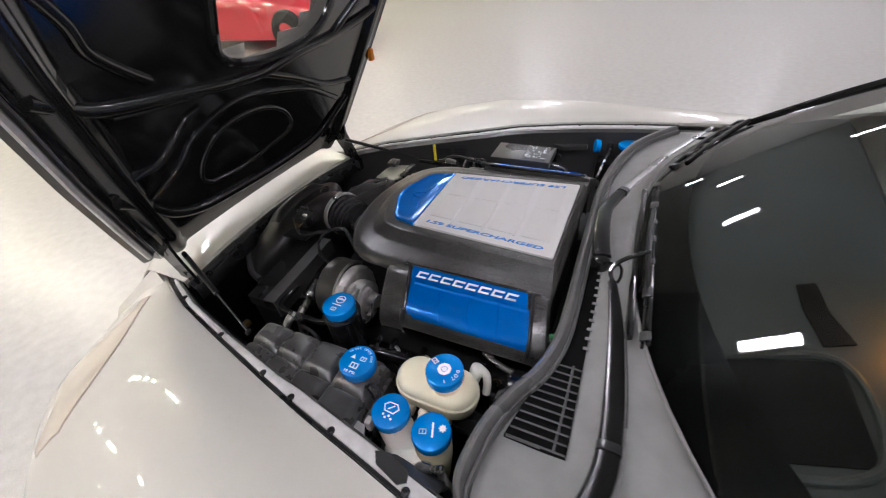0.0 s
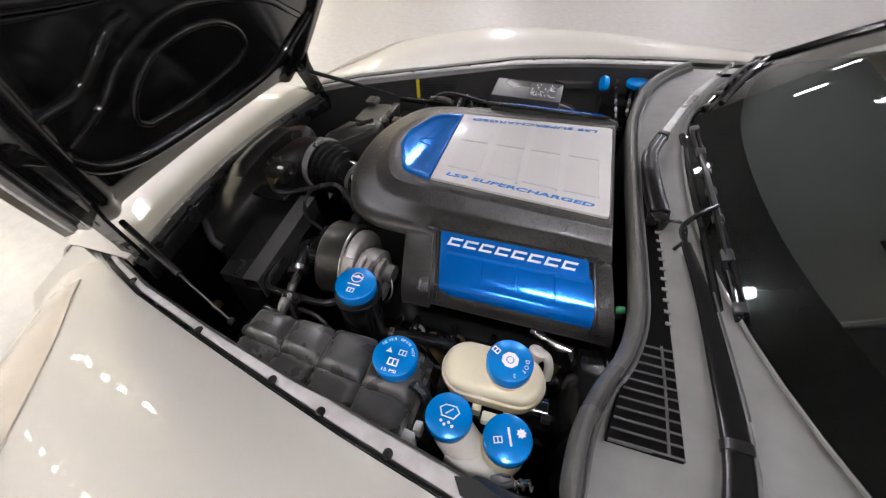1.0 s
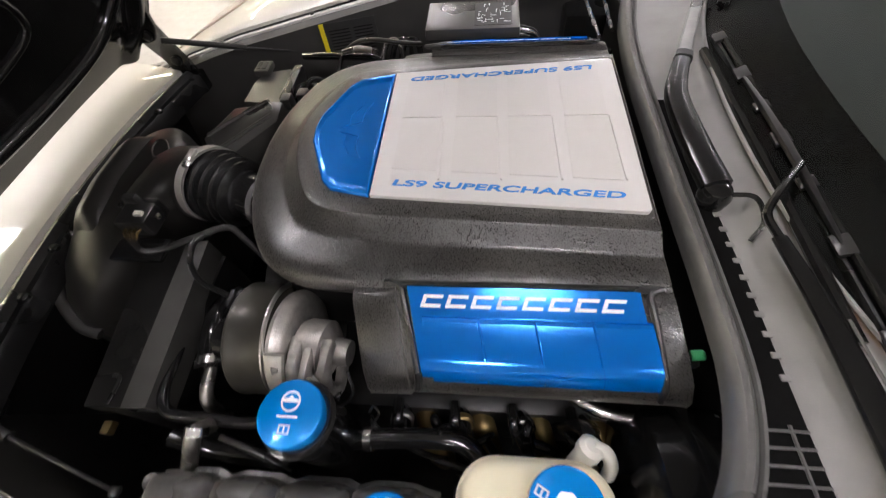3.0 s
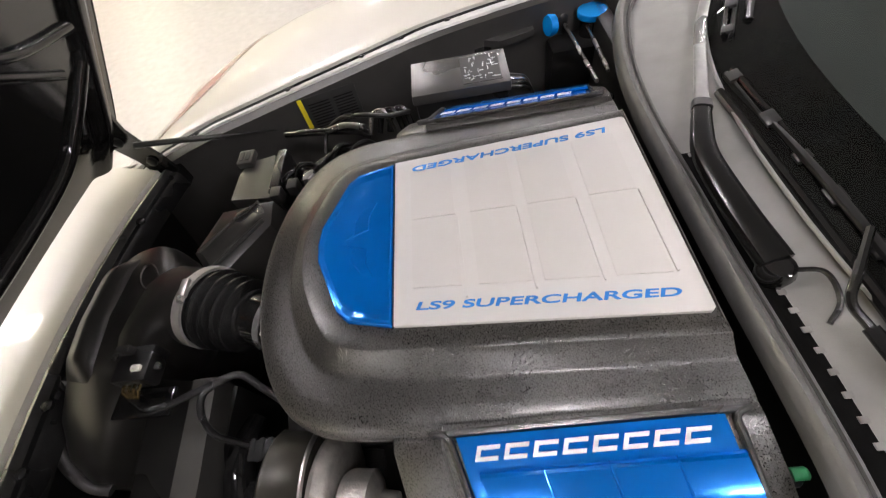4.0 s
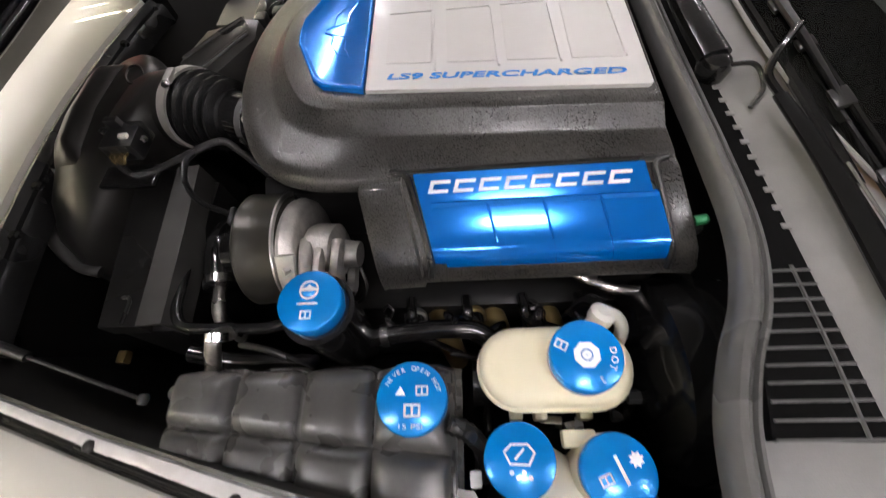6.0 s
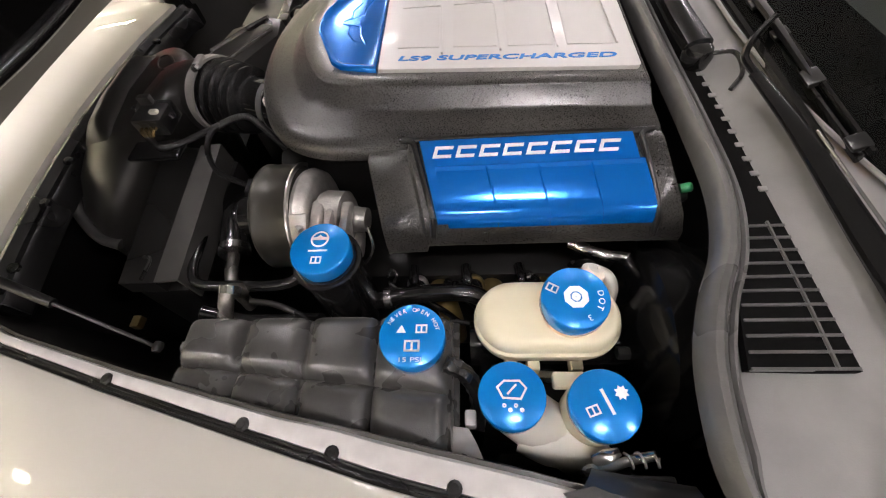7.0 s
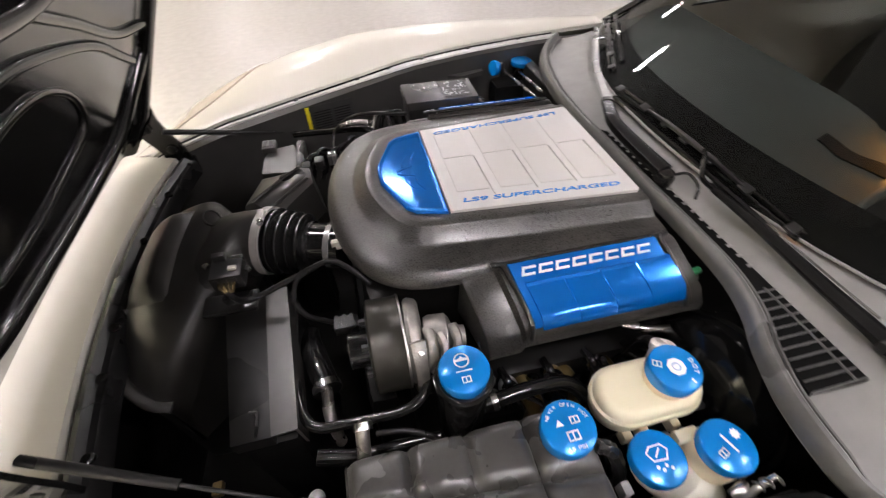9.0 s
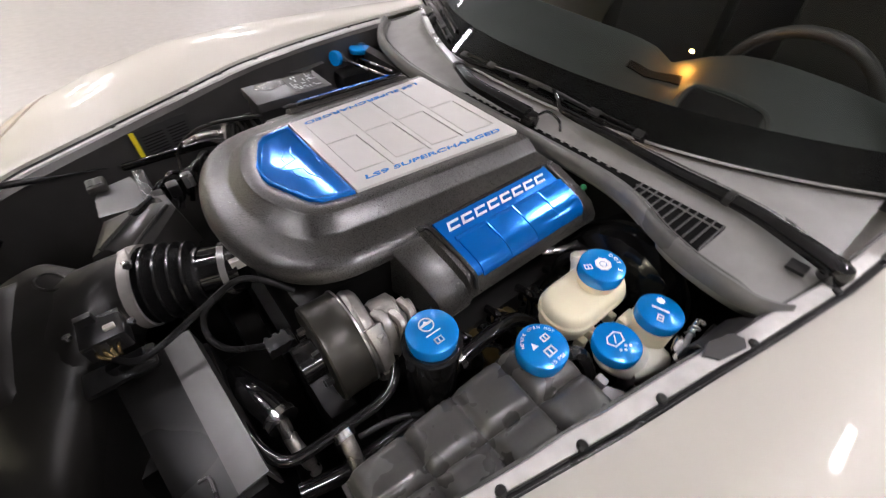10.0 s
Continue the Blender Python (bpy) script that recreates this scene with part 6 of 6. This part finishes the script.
part("bracket_plate", prism([(-0.06, 0.628), (0.05, 0.575), (0.13, 0.600), (0.13, 0.645)], 0.770, 0.785), INNER_PANEL, brk, bevel=0.004)
part("bracket_arm", box((-0.01, 0.575, 0.70), (0.03, 0.60, 0.770)), GLOSS_BLACK, brk, bevel=0.004)
for k in range(2):
    part("bracket_bolt", lathe([(0.008, 0), (0.008, 0.012), (0, 0.012)], (0.0 + 0.04 * k, 0.58, 0.745), (0, -1, 0.3), 8), DARK_METAL, brk)

# ---- wipers and cowl grille ----
def wiper(arm_part, pivot, blade_a, blade_b, hook):
    w = thing("windshield_wiper", tuple(pivot), "black windshield wiper lying at the glass base", "wiper", "windshield wipers")
    line, ww, hh = arm_part
    part("wiper_arm", bar(line, ww, hh), ARM_BLACK, w, "satin black wiper arm")
    part("pivot_cap", lathe([(0.018, -0.015), (0.020, 0), (0.016, 0.010), (0.008, 0.014), (0, 0.014)], pivot, (0, 0, 1), 20), GLOSS_BLACK, w)
    a, b = Vector(blade_a), Vector(blade_b)
    d = (b - a).normalized()
    side = d.cross(Vector((-0.42, 0, 0.9))).normalized()
    lift = side.cross(d) * (1 if side.cross(d).z > 0 else -1)
    bl = part("wiper_blade", bar([tuple(a.lerp(b, f) + lift * 0.002) for f in (0, 0.25, 0.5, 0.75, 1)], [0.003] * 5, [0.006] * 5, 8, 3), RUBBER, w, "rubber wiper blade")
    for o, r, f0, f1 in ((-0.010, 0.0042, 0.0, 1.0), (0.021, 0.0070, 0.06, 0.97)):
        part("blade_rail", tube([tuple(a.lerp(b, f) + side * o + lift * (0.006 + 0.006 * math.sin(math.pi * f))) for f in (f0, 0.3, 0.5, 0.7, f1)], r, 8, 4), GLOSS_BLACK, bl)
    for f, l in ((0.03, 0.010), (0.22, 0.013), (0.36, 0.008), (0.48, 0.012), (0.62, 0.009), (0.78, 0.013), (0.97, 0.010)):
        p = a.lerp(b, f) + lift * (0.008 + 0.006 * math.sin(math.pi * f))
        m = Matrix(((d.x, side.x, lift.x, p.x), (d.y, side.y, lift.y, p.y), (d.z, side.z, lift.z, p.z), (0, 0, 0, 1)))
        part("blade_clip", box((-l, -0.014, -0.004), (l, 0.004, 0.003), m=m), DARK_METAL, bl, "dark metal clip", bevel=0.003)
    m = a.lerp(b, 0.5) + lift * 0.016
    part("blade_bow", bar([tuple(a.lerp(b, f) + side * -0.004 + lift * h) for f, h in ((0.24, 0.012), (0.38, 0.019), (0.5, 0.021), (0.62, 0.019), (0.78, 0.012))], [0.003, 0.005, 0.006, 0.005, 0.003], [0.003, 0.004, 0.004, 0.004, 0.003], 8, 4), DARK_METAL, bl)
    part("blade_hook", tube(hook, 0.0045, 8, 5), GLOSS_BLACK, w)
    return w


near_wiper = wiper(([(0.285, -0.665, 0.862), (0.318, -0.56, 0.860), (0.326, -0.49, 0.860), (0.322, -0.40, 0.863), (0.308, -0.28, 0.876), (0.290, -0.19, 0.886)], [0.021, 0.017, 0.016, 0.015, 0.012, 0.008], [0.010, 0.009, 0.008, 0.006, 0.004, 0.0035]), (0.285, -0.665, 0.858),
      (0.346, 0.222, 0.870), (0.353, -0.315, 0.870), [(0.290, -0.19, 0.886), (0.284, -0.165, 0.892), (0.300, -0.14, 0.900), (0.345, -0.09, 0.894)])
part("arm_collar", bar([(0.3262, -0.502, 0.860), (0.3262, -0.490, 0.860)], [0.0175, 0.0175], [0.011, 0.011], 12, 2), DARK_METAL, near_wiper, "dark collar on the wiper arm")
far_wiper = wiper(([(0.262, -0.100, 0.866), (0.251, -0.03, 0.874), (0.247, 0.055, 0.880), (0.260, 0.105, 0.883), (0.276, 0.147, 0.885)], [0.019, 0.0175, 0.0155, 0.0135, 0.012], [0.012, 0.012, 0.011, 0.010, 0.009]), (0.262, -0.106, 0.860),
      (0.385, 0.30, 0.880), (0.565, 0.65, 0.885), [(0.44, 0.50, 0.886), (0.46, 0.49, 0.892), (0.475, 0.475, 0.886)])
part("arm_collar", bar([(0.273, 0.138, 0.885), (0.278, 0.152, 0.885)], [0.0135, 0.0130], [0.0105, 0.010], 12, 2), DARK_METAL, far_wiper, "dark collar on the wiper arm")
part("arm_strip", bar([(0.276, 0.145, 0.885), (0.300, 0.21, 0.885), (0.352, 0.34, 0.886), (0.42, 0.47, 0.888), (0.48, 0.58, 0.890)], [0.0105, 0.010, 0.009, 0.008, 0.006], [0.003] * 5, 8, 5), CLIP_GREY, far_wiper, "flat bright steel strip of the wiper arm")
part("washer_tube", tube([(0.305, -0.655, 0.868), (0.338, -0.56, 0.866), (0.344, -0.49, 0.866), (0.339, -0.40, 0.868), (0.322, -0.28, 0.880)], 0.0016, 6, 5), CLIP_GREY, near_wiper, "thin grey tube along the wiper arm")
part("washer_hose", tube([(0.275, -0.11, 0.862), (0.30, -0.12, 0.868), (0.303, -0.15, 0.860), (0.287, -0.17, 0.85)], 0.003, 6, 6), RUBBER, far_wiper)
GZ = 0.8435
# solid black sheet under the slats paints the shade in the slots
grille = part("grille_slot_shade", prism([(0.236, 0.10), (0.258, 0.10), (0.270, -0.20), (0.272, -0.33), (0.276, -0.522), (0.187, -0.520), (0.200, -0.46), (0.225, -0.395), (0.240, -0.33), (0.243, -0.20)], GZ - 0.01, GZ), SHADE_AND_STRIP, cowl, "black sheet for the shade between the cowl grille's slats")
for k in range(11):
    y = -0.375 - 0.0145 * k
    x0 = float(np.interp(y, [-0.522, -0.46, -0.395, -0.33], [0.189, 0.202, 0.227, 0.241]))
    x1 = float(np.interp(y, [-0.526, -0.33], [0.275, 0.272]))
    part("grille_slat", box((x0, y - 0.0012, GZ - 0.004), (x1, y + 0.0012, GZ + 0.002)), GRILLE_PLASTIC, cowl)
for k in range(20):
    y = 0.095 - 0.0222 * k
    x1 = float(np.interp(y, [-0.33, -0.20, 0.10], [0.275, 0.273, 0.261]))
    part("grille_tooth", box((x1 - 0.009, y - 0.0032, GZ - 0.004), (x1, y + 0.0032, GZ + 0.0015)), COWL_PLASTIC, cowl, bevel=0.0008)
line = [tuple(glass_point(-0.985 + 1.97 * k / 24, 0.0) + Vector((-0.004, 0, 0.0015))) for k in range(25)]
part("glass_base_trim", tube(line, 0.0028, 6, 1), COWL_PLASTIC, cowl, "thin grey trim along the glass base")
part("grille_bar", tube([(0.258, -0.37, GZ + 0.0008), (0.259, -0.45, GZ + 0.0008), (0.258, -0.52, GZ + 0.0008)], 0.0018, 6, 4), GRILLE_PLASTIC, cowl)
# no slot is cut here; a flat black block paints its shade
part("cowl_slot_shade", box((0.25, -0.64, 0.846), (0.275, -0.615, 0.851)), BAY_BLACK, cowl, "black block for the shade of a slot in the cowl")

# ---- red car standing further off ----
red = thing("red_car", (-6.3, 5.7, 0), "red car parked further along the showroom floor", "car")
rings = []
for x, w, z in ((-8.35, 0.70, 0.55), (-8.15, 0.85, 0.80), (-7.55, 0.92, 0.95), (-6.75, 0.94, 1.0), (-5.95, 0.94, 0.95), (-5.25, 0.90, 0.86), (-4.65, 0.82, 0.72), (-4.4, 0.66, 0.50)):
    rings.append([(x, 5.7 - w, 0.22), (x, 5.7 - w * 1.02, z * 0.6), (x, 5.7 - w * 0.9, z * 0.92), (x, 5.7 - w * 0.5, z), (x, 5.7, z * 1.02), (x, 5.7 + w * 0.5, z), (x, 5.7 + w * 0.9, z * 0.92), (x, 5.7 + w * 1.02, z * 0.6), (x, 5.7 + w, 0.22)])
part("red_body", loft([smooth_line(r, 3) for r in rings], True, True, True), RED_PAINT, red, "glossy red painted body")
rings = [[(-7.85 + dx, 5.7 + w * t, z) for t in (-1, -0.5, 0, 0.5, 1)] for dx, w, z in ((0.0, 0.75, 0.93), (0.55, 0.62, 1.25), (1.3, 0.60, 1.27), (2.0, 0.75, 0.92))]
part("red_cabin", shell(rings, 0.02), GLASS, red, "dark cabin glass")
for x in (-5.2, -7.7):
    for s in (-1, 1):
        w = part("red_wheel", lathe([(0.24, -0.11), (0.31, -0.11), (0.33, -0.08), (0.33, 0.08), (0.31, 0.11), (0.24, 0.11), (0.10, 0.06), (0, 0.06)], (x, 5.7 + s * 0.84, 0.33), (0, s, 0), 32), TYRE, red, "black tyre")
